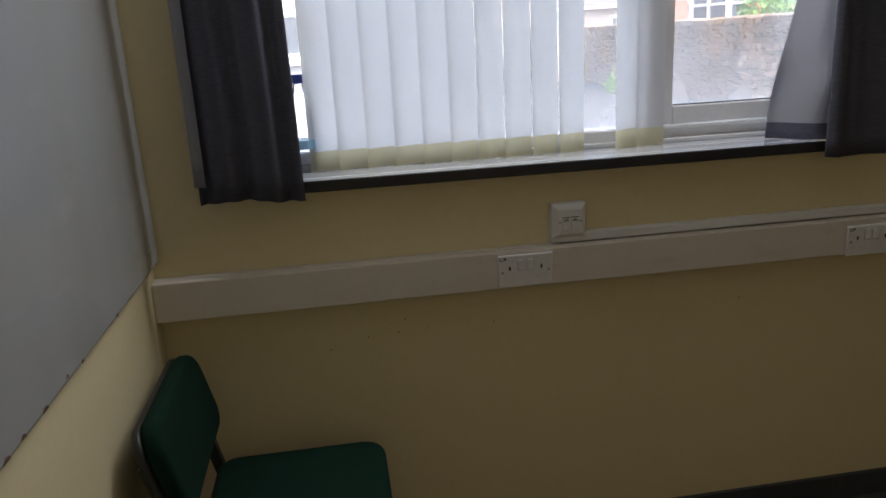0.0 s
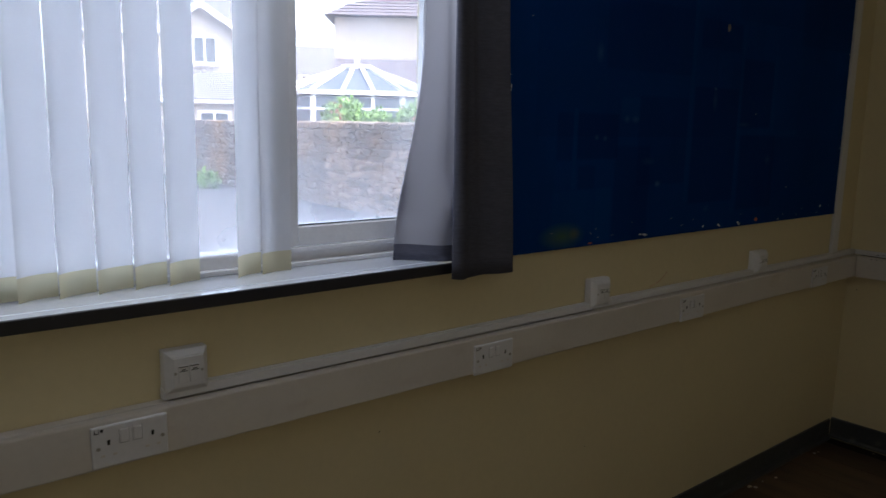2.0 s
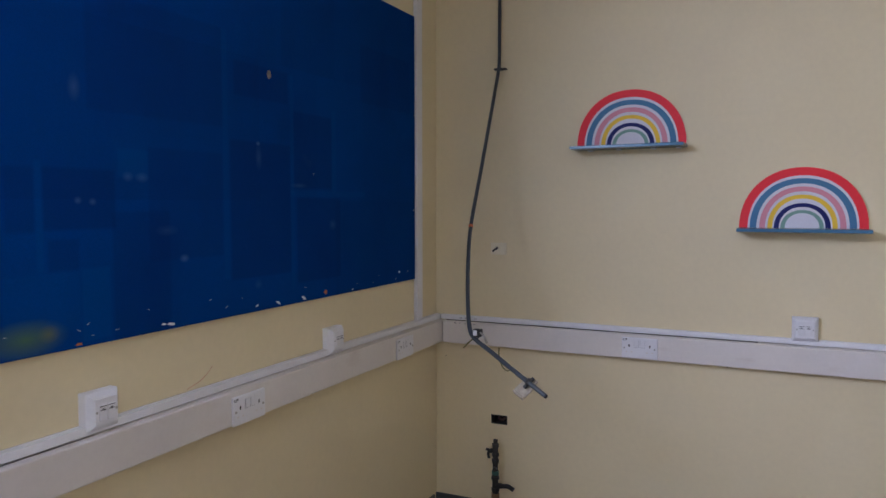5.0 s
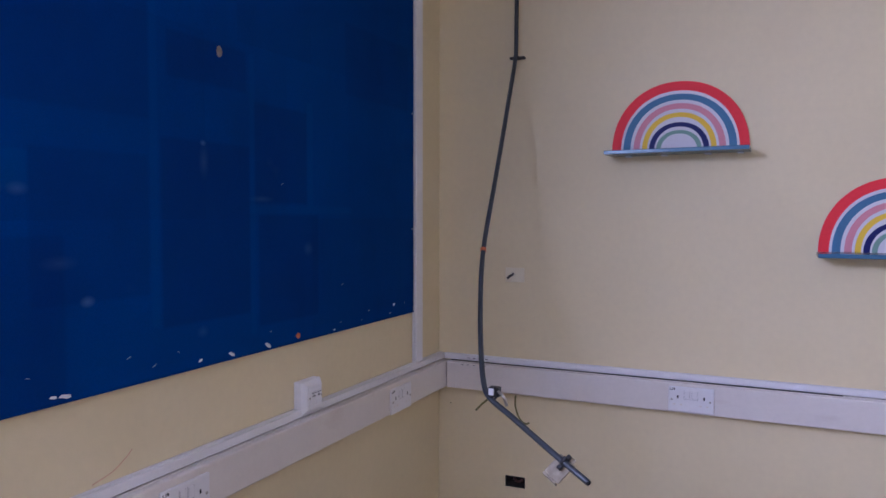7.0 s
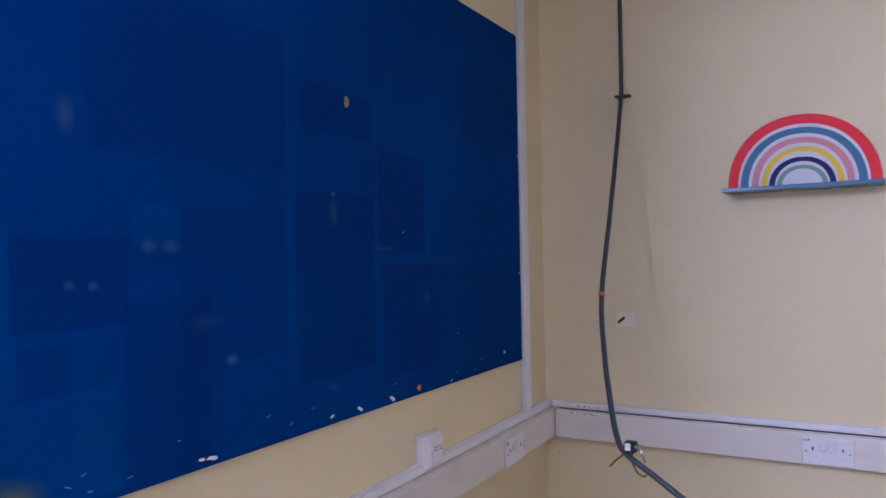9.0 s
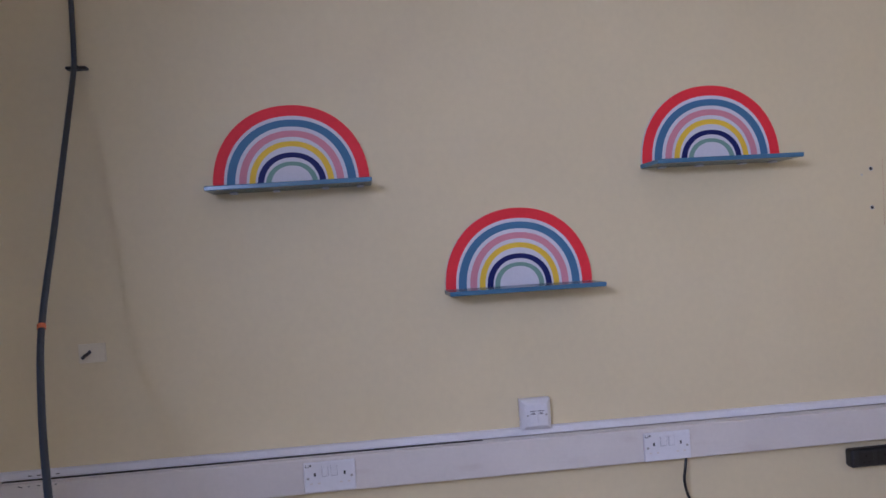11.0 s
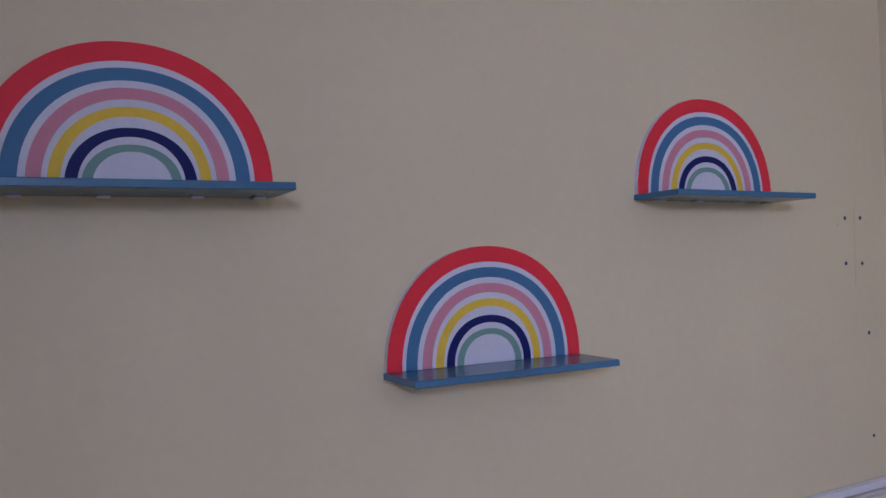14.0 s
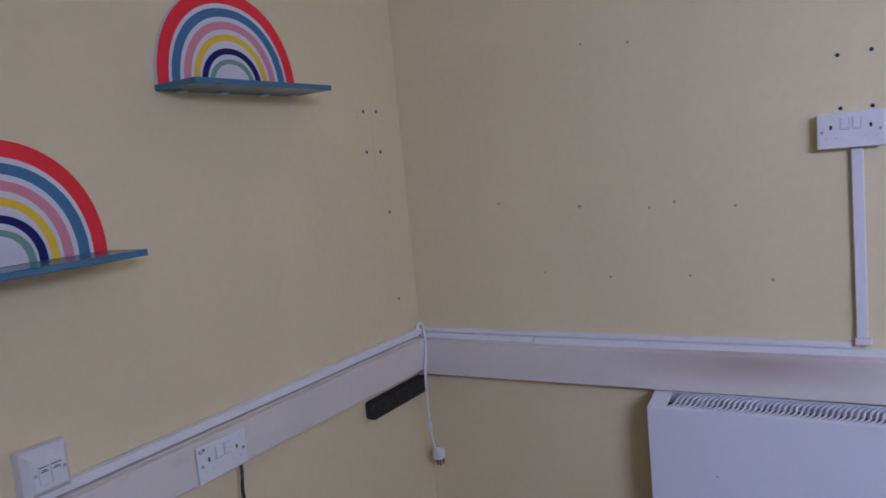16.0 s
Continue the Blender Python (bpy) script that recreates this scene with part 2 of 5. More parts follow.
buckle(WBOARD, 2.6, 0.5, 0.035)
UPVC = material("white_upvc", (0.86, 0.86, 0.88), 0.25, vary=0.02)
GASKET = material("black_rubber", (0.02, 0.02, 0.02), 0.6)
# Grey sill top, its base lightened to carry the window's reflection.
SILL = material("grey_sill_with_reflection", (0.66, 0.69, 0.77), 0.16, vary=0.06, scale=8, fine=0.04, coat=1.0, spec=0.9)
SILL.node_tree.nodes["Principled BSDF"].inputs["Coat IOR"].default_value = 1.9
NOSING = material("dark_sill_edge", (0.022, 0.021, 0.027), 0.4, vary=0.15, scale=12)
stain(NOSING, (0.09, 0.085, 0.09), 30, 0.66, 0.72, 0.5)
CURTAIN = material("charcoal_woven_fabric", (0.092, 0.094, 0.126), 0.9, vary=0.12, scale=6, fine=0.15, fine_scale=200, bump=0.4, bump_scale=420, stretch=(0.22, 0.22, 1.4), spec=0.2)
GREEN = material("dark_green_wool", (0.0045, 0.022, 0.014), 0.95, vary=0.12, scale=12, fine=0.2, fine_scale=300, bump=0.4, bump_scale=420, spec=0.15)
BLACKM = material("black_enamelled_steel", (0.014, 0.013, 0.013), 0.4, vary=0.1)
RED = material("coral_red_print", (0.83, 0.038, 0.052), 0.5, vary=0.03, spec=0.2)
BLUE = material("teal_blue_print", (0.078, 0.195, 0.345), 0.5, vary=0.03, spec=0.2)
PINK = material("dusty_pink_print", (0.67, 0.275, 0.335), 0.5, vary=0.03, spec=0.2)
YELLOW = material("mustard_yellow_print", (0.84, 0.57, 0.04), 0.5, vary=0.03, spec=0.2)
NAVY = material("navy_print", (0.012, 0.016, 0.125), 0.5, vary=0.03, spec=0.2)
SAGE = material("sage_green_print", (0.21, 0.355, 0.30), 0.5, vary=0.03, spec=0.2)
WPRINT = material("white_print", (0.71, 0.69, 0.74), 0.5, vary=0.02, spec=0.2)
SHELF = material("blue_lacquer", (0.055, 0.165, 0.285), 0.24, vary=0.04, scale=9)
HOSE = material("dark_grey_hose", (0.043, 0.050, 0.060), 0.38, vary=0.12, scale=20)
BRASS = material("tarnished_brass", (0.30, 0.20, 0.10), 0.45, metal=0.8, vary=0.3, scale=40)
VERDI = material("verdigris_copper", (0.06, 0.16, 0.13), 0.6, metal=0.3, vary=0.3, scale=50)
PIPE = material("blackened_pipe", (0.030, 0.031, 0.031), 0.45, metal=0.3, vary=0.3, scale=40, bump=0.3, bump_scale=120)
PLASTER = material("bare_plaster", (0.62, 0.58, 0.50), 0.85, vary=0.15, scale=25)
CHIPPED = material("brown_chipped_board", (0.12, 0.07, 0.04), 0.9, vary=0.3, scale=50)
BEIGE = material("beige_plastic", (0.76, 0.69, 0.52), 0.5, vary=0.05)
EARTHW = material("green_yellow_wire", (0.15, 0.135, 0.03), 0.45, vary=0.3, scale=60)
HEATER = material("white_heater_enamel", (0.74, 0.74, 0.80), 0.28, vary=0.03, scale=2, fine=0.01)
SCRAP = material("torn_paper", (0.74, 0.74, 0.78), 0.8, vary=0.06, scale=30)
ORANGE = material("orange_scrap", (0.62, 0.16, 0.06), 0.8, vary=0.2, scale=40)
INK = material("faded_black_ink", (0.03, 0.03, 0.035), 0.7)
ASPHALT = material("grey_asphalt", (0.055, 0.054, 0.062), 0.9, vary=0.12, scale=0.6, fine=0.15, fine_scale=30)
STONE = material("rubble_stone", (0.34, 0.255, 0.195), 0.9, vary=0.25, scale=3, fine=0.2, fine_scale=25, per_piece=0.45)
stain(STONE, (0.42, 0.24, 0.10), 0.8, 0.45, 0.7, 0.7)
stain(STONE, (0.30, 0.30, 0.31), 1.6, 0.58, 0.70, 0.35)
MORTAR = material("lime_mortar", (0.30, 0.24, 0.19), 0.9, vary=0.2, scale=3)
stain(MORTAR, (0.40, 0.23, 0.10), 1.1, 0.5, 0.7, 0.6)
RENDERW = material("cream_render", (0.46, 0.40, 0.36), 0.85, vary=0.05, scale=0.6)
WRENDER = material("white_render", (0.52, 0.52, 0.55), 0.85, vary=0.04, scale=0.6)
SLATE = material("grey_slate", (0.15, 0.14, 0.16), 0.7, vary=0.15, scale=2, per_piece=0.15)
TILE = material("brown_roof_tile", (0.13, 0.105, 0.115), 0.8, vary=0.15, scale=2, per_piece=0.15)
BRICKR = material("red_brick", (0.33, 0.14, 0.10), 0.85, vary=0.15, scale=3)
SALMON = material("salmon_red_brick", (0.48, 0.17, 0.12), 0.85, vary=0.15, scale=6)
WOODW = material("brown_window_frame", (0.10, 0.05, 0.035), 0.5)
POLY = material("pale_roof_glazing", (0.085, 0.10, 0.125), 0.5, vary=0.05, scale=1)
LEAF = material("leaf_green", (0.15, 0.27, 0.05), 0.6, vary=0.3, scale=4)
FLOWER = material("pink_flower", (0.60, 0.06, 0.10), 0.6)
DGLASS = material("dark_window_glass", (0.07, 0.08, 0.10), 0.08)


def glass(name, tint=(1, 1, 1), haze=0.0):
    m = bpy.data.materials.new(name)
    m.use_nodes = True
    n, l = m.node_tree.nodes, m.node_tree.links
    out = n["Material Output"]
    tr, gl, mix, lw = (n.new(k) for k in ("ShaderNodeBsdfTransparent", "ShaderNodeBsdfGlossy", "ShaderNodeMixShader", "ShaderNodeFresnel"))
    tr.inputs["Color"].default_value = (*tint, 1)
    gl.inputs["Roughness"].default_value = 0.02
    lw.inputs["IOR"].default_value = 1.45
    l.new(lw.outputs["Fac"], mix.inputs["Fac"])
    l.new(tr.outputs["BSDF"], mix.inputs[1]), l.new(gl.outputs["BSDF"], mix.inputs[2])
    last = mix.outputs["Shader"]
    if haze:
        df, tex, tc, rng, mx = (n.new(k) for k in ("ShaderNodeBsdfTranslucent", "ShaderNodeTexNoise", "ShaderNodeTexCoord", "ShaderNodeMapRange", "ShaderNodeMixShader"))
        df.inputs["Color"].default_value = (0.9, 0.9, 0.92, 1)
        tex.inputs["Scale"].default_value, tex.inputs["Detail"].default_value = 3.5, 5
        l.new(tc.outputs["Object"], tex.inputs["Vector"])
        rng.inputs["From Min"].default_value, rng.inputs["From Max"].default_value = 0.35, 0.7
        rng.inputs["To Min"].default_value, rng.inputs["To Max"].default_value = haze * 0.3, haze
        l.new(tex.outputs["Fac"], rng.inputs["Value"])
        l.new(rng.outputs["Result"], mx.inputs["Fac"])
        l.new(last, mx.inputs[1]), l.new(df.outputs["BSDF"], mx.inputs[2])
        last = mx.outputs["Shader"]
    l.new(last, out.inputs["Surface"])
    return m


def cloth(name, front, through_colour, share):
    """Thin fabric that lets daylight shine through."""
    m = material(name, front, 0.8, vary=0.02, scale=5, fine=0.03, fine_scale=300, spec=0.2)
    n, l = m.node_tree.nodes, m.node_tree.links
    tl, mx = n.new("ShaderNodeBsdfTranslucent"), n.new("ShaderNodeMixShader")
    tl.inputs["Color"].default_value = (*through_colour, 1)
    mx.inputs["Fac"].default_value = share
    l.new(n["Principled BSDF"].outputs["BSDF"], mx.inputs[1]), l.new(tl.outputs["BSDF"], mx.inputs[2])
    l.new(mx.outputs["Shader"], n["Material Output"].inputs["Surface"])
    return m


GLASS = glass("window_glass", (0.97, 0.98, 0.98), 0.32)
BOTTLE = glass("clear_plastic", (0.96, 0.975, 0.99))
BLIND = cloth("white_blind_fabric", (0.74, 0.74, 0.74), (0.86, 0.86, 0.87), 0.75)
LINING = cloth("grey_curtain_lining", (0.42, 0.42, 0.46), (0.55, 0.55, 0.62), 0.38)
HEM = cloth("yellowed_hem_fabric", (0.72, 0.67, 0.49), (0.76, 0.70, 0.48), 0.66)


# ---- building helpers ----
def mesh(name, bm, mat, smooth=False):
    me = bpy.data.meshes.new(name)
    bmesh.ops.recalc_face_normals(bm, faces=bm.faces[:])
    bm.to_mesh(me)
    bm.free()
    for m in (mat if isinstance(mat, (list, tuple)) else [mat]):
        me.materials.append(m)
    if smooth:
        for p in me.polygons:
            p.use_smooth = True
    return me


def part(name, bm, mat, parent=None, label="", smooth=False):
    ob = new(name, mesh(name, bm, mat, smooth))
    if parent is not None:
        ob.parent = parent
    if label:
        ob["label"] = label
    return ob


def thing(name, m, label, category, group="", kind=""):
    ob = new(name)
    ob.matrix_world = m
    return tagged(ob, label, category, group, kind)


def boxes(*dims, bevel=0.0, segments=1):
    """A bmesh of boxes x0, x1, y0, y1, z0, z1."""
    bm = bmesh.new()
    for x0, x1, y0, y1, z0, z1 in dims:
        v = [bm.verts.new((x, y, z)) for z in (z0, z1) for y in (y0, y1) for x in (x0, x1)]
        for f in ((0, 2, 3, 1), (4, 5, 7, 6), (0, 1, 5, 4), (2, 6, 7, 3), (0, 4, 6, 2), (1, 3, 7, 5)):
            bm.faces.new([v[i] for i in f])
    if bevel:
        bmesh.ops.bevel(bm, geom=bm.edges[:], offset=bevel, segments=segments, affect="EDGES", profile=0.5)
    return bm


def cylinder(a, b, r, sides=12, r2=None, bm=None):
    bm = bm or bmesh.new()
    a, b = Vector(a), Vector(b)
    d = b - a
    m = Matrix.Translation((a + b) / 2) @ d.to_track_quat("Z", "Y").to_matrix().to_4x4()
    bmesh.ops.create_cone(bm, cap_ends=True, segments=sides, radius1=r, radius2=r if r2 is None else r2, depth=d.length, matrix=m)
    return bm


def tube(points, r, sides=10, steps=8, bm=None):
    """A round hose along a smooth line through the points."""
    bm = bm or bmesh.new()
    p = [Vector(q) for q in points]
    line = []
    for i in range(len(p) - 1):
        a, b, c, d = p[max(i - 1, 0)], p[i], p[i + 1], p[min(i + 2, len(p) - 1)]
        for k in range(steps):
            t = k / steps
            line.append(0.5 * (2 * b + (c - a) * t + (2 * a - 5 * b + 4 * c - d) * t * t + (3 * b - a - 3 * c + d) * t ** 3))
    line.append(p[-1])
    rings, up = [], Vector((0.3, 0.5, 0.81))
    for i, c in enumerate(line):
        t = (line[min(i + 1, len(line) - 1)] - line[max(i - 1, 0)]).normalized()
        u = t.cross(up).normalized()
        w = t.cross(u)
        rings.append([bm.verts.new(c + r * (math.cos(s) * u + math.sin(s) * w)) for s in (2 * math.pi * j / sides for j in range(sides))])
    for g, h in zip(rings, rings[1:]):
        for j in range(sides):
            bm.faces.new((g[j], g[(j + 1) % sides], h[(j + 1) % sides], h[j]))
    bm.faces.new(rings[0]), bm.faces.new(rings[-1])
    return bm


def extrude(outline, y0, y1):
    """A prism of an outline in x and z between two depths y."""
    bm = bmesh.new()
    a = [bm.verts.new((x, y0, z)) for x, z in outline]
    b = [bm.verts.new((x, y1, z)) for x, z in outline]
    n = len(a)
    bm.faces.new(a), bm.faces.new(b)
    for i in range(n):
        bm.faces.new((a[i], a[(i + 1) % n], b[(i + 1) % n], b[i]))
    return bm


def wall(name, u0, u1, z0, z1, holes, d0, d1, turn, mat, label):
    """A wall along local x with openings through it; its face is at local y = d0 and its back at d1."""
    us = sorted({u0, u1, *(h[0] for h in holes), *(h[1] for h in holes)})
    zs = sorted({z0, z1, *(h[2] for h in holes), *(h[3] for h in holes)})
    bm, cache = bmesh.new(), {}

    def v(u, d, z):
        key = (round(u, 5), round(d, 5), round(z, 5))
        if key not in cache:
            cache[key] = bm.verts.new((u, d, z))
        return cache[key]

    def solid(i, j):
        if not (0 <= i < len(us) - 1 and 0 <= j < len(zs) - 1):
            return False
        u, z = (us[i] + us[i + 1]) / 2, (zs[j] + zs[j + 1]) / 2
        return not any(h[0] < u < h[1] and h[2] < z < h[3] for h in holes)

    for i in range(len(us) - 1):
        for j in range(len(zs) - 1):
            if not solid(i, j):
                continue
            a, b, c, d = us[i], us[i + 1], zs[j], zs[j + 1]
            for depth in (d0, d1):
                bm.faces.new((v(a, depth, c), v(b, depth, c), v(b, depth, d), v(a, depth, d)))
            for di, dj, p, q in ((-1, 0, (a, c), (a, d)), (1, 0, (b, c), (b, d)), (0, -1, (a, c), (b, c)), (0, 1, (a, d), (b, d))):
                if not solid(i + di, j + dj):
                    bm.faces.new((v(p[0], d0, p[1]), v(q[0], d0, q[1]), v(q[0], d1, q[1]), v(p[0], d1, p[1])))
    ob = part(name, bm, mat)
    ob.matrix_world = turn
    return tagged(ob, label, "wall", kind="structure")


# ---- the room ----
WX, EX, SY, NY, TOP = -0.752, 3.57, -0.996, 1.91, 2.62
LIFT = 0.012
WIN = (-0.475, 1.120, 1.118 + LIFT, 2.36 + LIFT)
HOLE = (1.553, 1.631, 0.469, 0.511)

wall("wall_north", WX - 0.2, EX + 0.2, -0.15, TOP, [WIN], NY, NY + 0.27, pose(0, 0, 0), CREAM, "cream painted plaster wall with a window opening")
wall("wall_east", -NY, -SY, -0.15, TOP, [(-HOLE[1], -HOLE[0], HOLE[2], HOLE[3])], 0, 0.2, pose(EX, 0, 0, 0, 0, -90), CREAM, "cream painted plaster wall with small holes and scuffs")
wall("wall_south", WX - 0.2, EX + 0.2, -0.15, TOP, [], 0, 0.2, pose(EX + WX, SY, 0, 0, 0, 180), CREAM, "cream painted plaster wall with filled screw holes")
wall("wall_west", SY, NY, -0.15, TOP, [], 0, 0.2, pose(WX, 0, 0, 0, 0, 90), CREAM, "cream painted plaster wall behind the whiteboard")
tagged(part("ceiling", boxes((WX - 0.2, EX + 0.2, SY - 0.2, NY + 0.27, TOP, TOP + 0.15)), CEILING), "plain white painted ceiling", "ceiling", kind="structure")
floor = tagged(part("floor", boxes((WX, EX, SY, NY, -0.15, -0.012)), DARK), "dark brown wood laminate plank floor", "floor", kind="structure")
tagged(part("wall_recess", boxes((EX + 0.05, EX + 0.06, HOLE[0], HOLE[1], HOLE[2], HOLE[3]), (EX - 0.0006, EX + 0.0499, HOLE[0], HOLE[0] + 0.003, HOLE[2], HOLE[3]), (EX - 0.0006, EX + 0.0499, HOLE[1] - 0.003, HOLE[1], HOLE[2], HOLE[3]),
                                (EX - 0.0006, EX + 0.0499, HOLE[0] + 0.0031, HOLE[1] - 0.0031, HOLE[2], HOLE[2] + 0.003), (EX - 0.0006, EX + 0.0499, HOLE[0] + 0.0031, HOLE[1] - 0.0031, HOLE[3] - 0.003, HOLE[3])), DARK), "dark empty recess of a removed socket", "wall recess", kind="structure")


def skirting(name, length, m):
    prof = [(0, 0), (0.022, 0.0), (0.022, 0.002), (0.014, 0.006), (0.009, 0.016), (0.008, 0.05), (0.008, 0.096), (0.005, 0.10), (0, 0.10)]
    bm = bmesh.new()
    a = [bm.verts.new((0, -y, z)) for y, z in prof]
    b = [bm.verts.new((length, -y, z)) for y, z in prof]
    bm.faces.new(a), bm.faces.new(b)
    for i in range(len(prof)):
        j = (i + 1) % len(prof)
        bm.faces.new((a[i], a[j], b[j], b[i]))
    ob = part(name, bm, SKIRT)
    ob.matrix_world = m
    tagged(ob, "dark grey coved vinyl skirting, scuffed and dusty", "skirting", kind="structure")


skirting("baseboard_north", EX - WX - 0.070, pose(WX + 0.035, NY, 0))
skirting("baseboard_east", NY - SY, pose(EX, NY, 0, 0, 0, -90))
skirting("baseboard_south", EX - WX - 0.070, pose(EX - 0.035, SY, 0, 0, 0, 180))
skirting("baseboard_west", NY - SY, pose(WX, SY, 0, 0, 0, 90))

# window
W0, W1, WZ0, WZ1 = WIN[0], WIN[1], WIN[2] - LIFT, WIN[3] - LIFT
FY = 2.06                                    # front of the plastic frame
window = thing("window_1", pose(0, 0, LIFT), "white plastic window with a casement and a dusty pane", "window", kind="structure")
part("window_frame", boxes((W0, W0 + 0.055, FY, FY + 0.07, WZ0 + 0.03, WZ1), (W1 - 0.03, W1, FY, FY + 0.07, WZ0 + 0.03, WZ1), (W0 + 0.055, W1 - 0.03, FY, FY + 0.07, WZ1 - 0.05, WZ1),
                           (W0 + 0.055, W1 - 0.03, FY, FY + 0.07, WZ0 + 0.03, 1.190), (0.545, 0.605, FY, FY + 0.07, 1.190, 1.885), (W0 + 0.055, W1 - 0.03, FY, FY + 0.07, 1.885, 1.93),
                           (0.545, 0.605, FY, FY + 0.07, 1.93, WZ1 - 0.05), bevel=0.004), UPVC, window)
part("casement", boxes((0.607, 0.657, FY - 0.012, FY + 0.05, 1.196, 1.883), (1.071, 1.083, FY - 0.012, FY + 0.05, 1.196, 1.883), (0.657, 1.071, FY - 0.012, FY + 0.05, 1.196, 1.246), (0.657, 1.071, FY - 0.012, FY + 0.05, 1.852, 1.883), bevel=0.003), UPVC, window, "opening casement sash")
part("bead", boxes((0.600, 1.085, FY - 0.016, FY - 0.001, 1.183, 1.194), (W0 + 0.05, W1 - 0.03, FY - 0.022, FY - 0.001, 1.146, 1.158), bevel=0.002), UPVC, window)
part("gasket", boxes((0.657, 1.071, FY + 0.002, FY + 0.012, 1.246, 1.249), (0.657, 1.071, FY + 0.002, FY + 0.012, 1.849, 1.852), (1.068, 1.071, FY + 0.002, FY + 0.012, 1.249, 1.849)), GASKET, window, "thin black rubber seal")
for dims in ((0.65, 1.075, FY + 0.022, FY + 0.030, 1.24, 1.86), (W0 + 0.05, 0.55, FY + 0.030, FY + 0.038, 1.185, 1.89), (W0 + 0.05, 0.55, FY + 0.030, FY + 0.038, 1.925, WZ1 - 0.045), (0.60, W1 - 0.025, FY + 0.030, FY + 0.038, 1.925, WZ1 - 0.045)):
    part("pane", boxes(dims), GLASS, window, "dusty clear glass").visible_shadow = False
sill = part("window_sill", boxes((W0 - 0.03, W1 + 0.03, 1.868, NY - 0.001, 1.120, 1.146), (W0 + 0.002, W1 - 0.002, NY - 0.001, FY - 0.001, 1.120, 1.146), bevel=0.004), SILL)
sill.location.z = LIFT
part("nosing", boxes((W0 - 0.031, W1 + 0.031, 1.862, 1.8675, 1.119, 1.1475), bevel=0.002), NOSING, sill, "dark front edge strip")
tagged(sill, "glossy grey window sill with a dark scuffed front edge", "window sill", kind="structure")

# ---- trunking, sockets and wiring ----
def trunk(name, length, z0, z1, depth, m, label, mat=TRUNK, lip=0.004):
    """A plastic cable duct along local x, its back against local y = 0."""
    ob = thing(name, m, label, "cable trunking")
    part("base", boxes((0, length, -depth * 0.55, -0.001, z0, z1), bevel=lip * 0.5), mat, ob)
    part("cover", boxes((0, length, -depth, -depth * 0.55 - 0.0005, z0 + 0.0012, z1 - 0.0012), bevel=lip, segments=2), mat, ob)
    return ob


HOT = material("heat_stained_white_plastic", (0.70, 0.65, 0.60), 0.42, vary=0.05, scale=4, fine=0.02)
smudge(HOT, (0.40, 0.30, 0.26), (1.08, -0.05, 0.90), (0.42, 0.3, 0.07), 0.75)
DADO = "wide off-white plastic dado trunking fixed along the wall"
MINI = "narrow white mini trunking along the top of the dado trunking"
trunk("dado_trunking", EX - WX - 0.001, 0.836, 0.939, 0.05, pose(WX, NY, 0), DADO)
trunk("dado_trunking", NY - SY - 0.102, 0.836, 0.939, 0.05, pose(EX, NY - 0.051, 0, 0, 0.17, -90), DADO)
trunk("dado_trunking", 2.4, 0.812, 0.927, 0.05, pose(EX, SY, -0.009, 0, -0.35, 180), "wide off-white dado trunking with a brown heat stain", HOT)
trunk("mini_trunking", EX - 0.254, 0.9405, 0.964, 0.026, pose(0.254, NY, 0), MINI, PLASTIC, 0.002)
trunk("mini_trunking", NY - SY - 0.045, 0.9405, 0.964, 0.018, pose(EX, NY - 0.027, 0, 0, 0.17, -90), MINI, PLASTIC, 0.002)
trunk("mini_trunking", 1.3, 0.952, 0.967, 0.016, pose(EX, SY, -0.011, 0, -0.12, 180), MINI, PLASTIC, 0.002)
trunk("mini_trunking", 0.43, 0.929, 0.951, 0.016, pose(EX, SY, -0.011, 0, -0.12, 180), MINI, PLASTIC, 0.002)
trunk("mini_trunking", 1.9, 0.928, 0.951, 0.022, pose(EX - 0.434, SY, -0.0098, 0, -0.12, 180), "thicker white mini trunking over the heater", PLASTIC, 0.002)
riser = thing("mini_trunking", pose(3.361, NY, 0.927), "upright white mini trunking beside the blue board", "cable trunking")
part("base", boxes((-0.0285, 0.0285, -0.010, -0.001, 0, TOP - 0.925), bevel=0.001), PLASTIC, riser)
part("cover", boxes((-0.0275, 0.0275, -0.018, -0.0105, 0, TOP - 0.926), bevel=0.003), PLASTIC, riser)
riser = thing("mini_trunking", pose(2.247, SY, 0.955, 0, 0, 180), "upright white mini trunking below a wall socket", "cable trunking")
part("cover", boxes((-0.013, 0.013, -0.018, -0.001, 0.016, 0.486), bevel=0.002), PLASTIC, riser)
part("end_piece", boxes((-0.017, 0.020, -0.024, -0.001, 0, 0.0155), bevel=0.002), PLASTIC, riser)


# Dark strips on the ledge stand in for shade in the trunking gaps.
gap_shade = tagged(part("trunking_gap_shade", boxes((0.06, 1.40, -0.0250, -0.0185, 0.9388, 0.9412)), DARK), "dark strip standing for the shaded gap along the top of the dado trunking", "gap")
gap_shade.matrix_world = pose(EX, NY, 0.0003, 0, 0.17, -90)
gap_shade = tagged(part("trunking_gap_shade", boxes((0.02, 0.42, -0.0175, -0.0160, 0.9270, 0.9288)), DARK), "dark strip standing for the shaded gap along the top of the dado trunking", "gap")
gap_shade.matrix_world = pose(EX, SY, -0.0105, 0, -0.12, 180)
gap_shade = tagged(part("trunking_gap_shade", boxes((0.262, 1.62, -0.0272, -0.0262, 0.9392, 0.9400)), DARK), "dark strip standing for the shaded gap along the top of the dado trunking", "gap")
gap_shade.matrix_world = pose(0, NY, 0.0002)
random.seed(17)
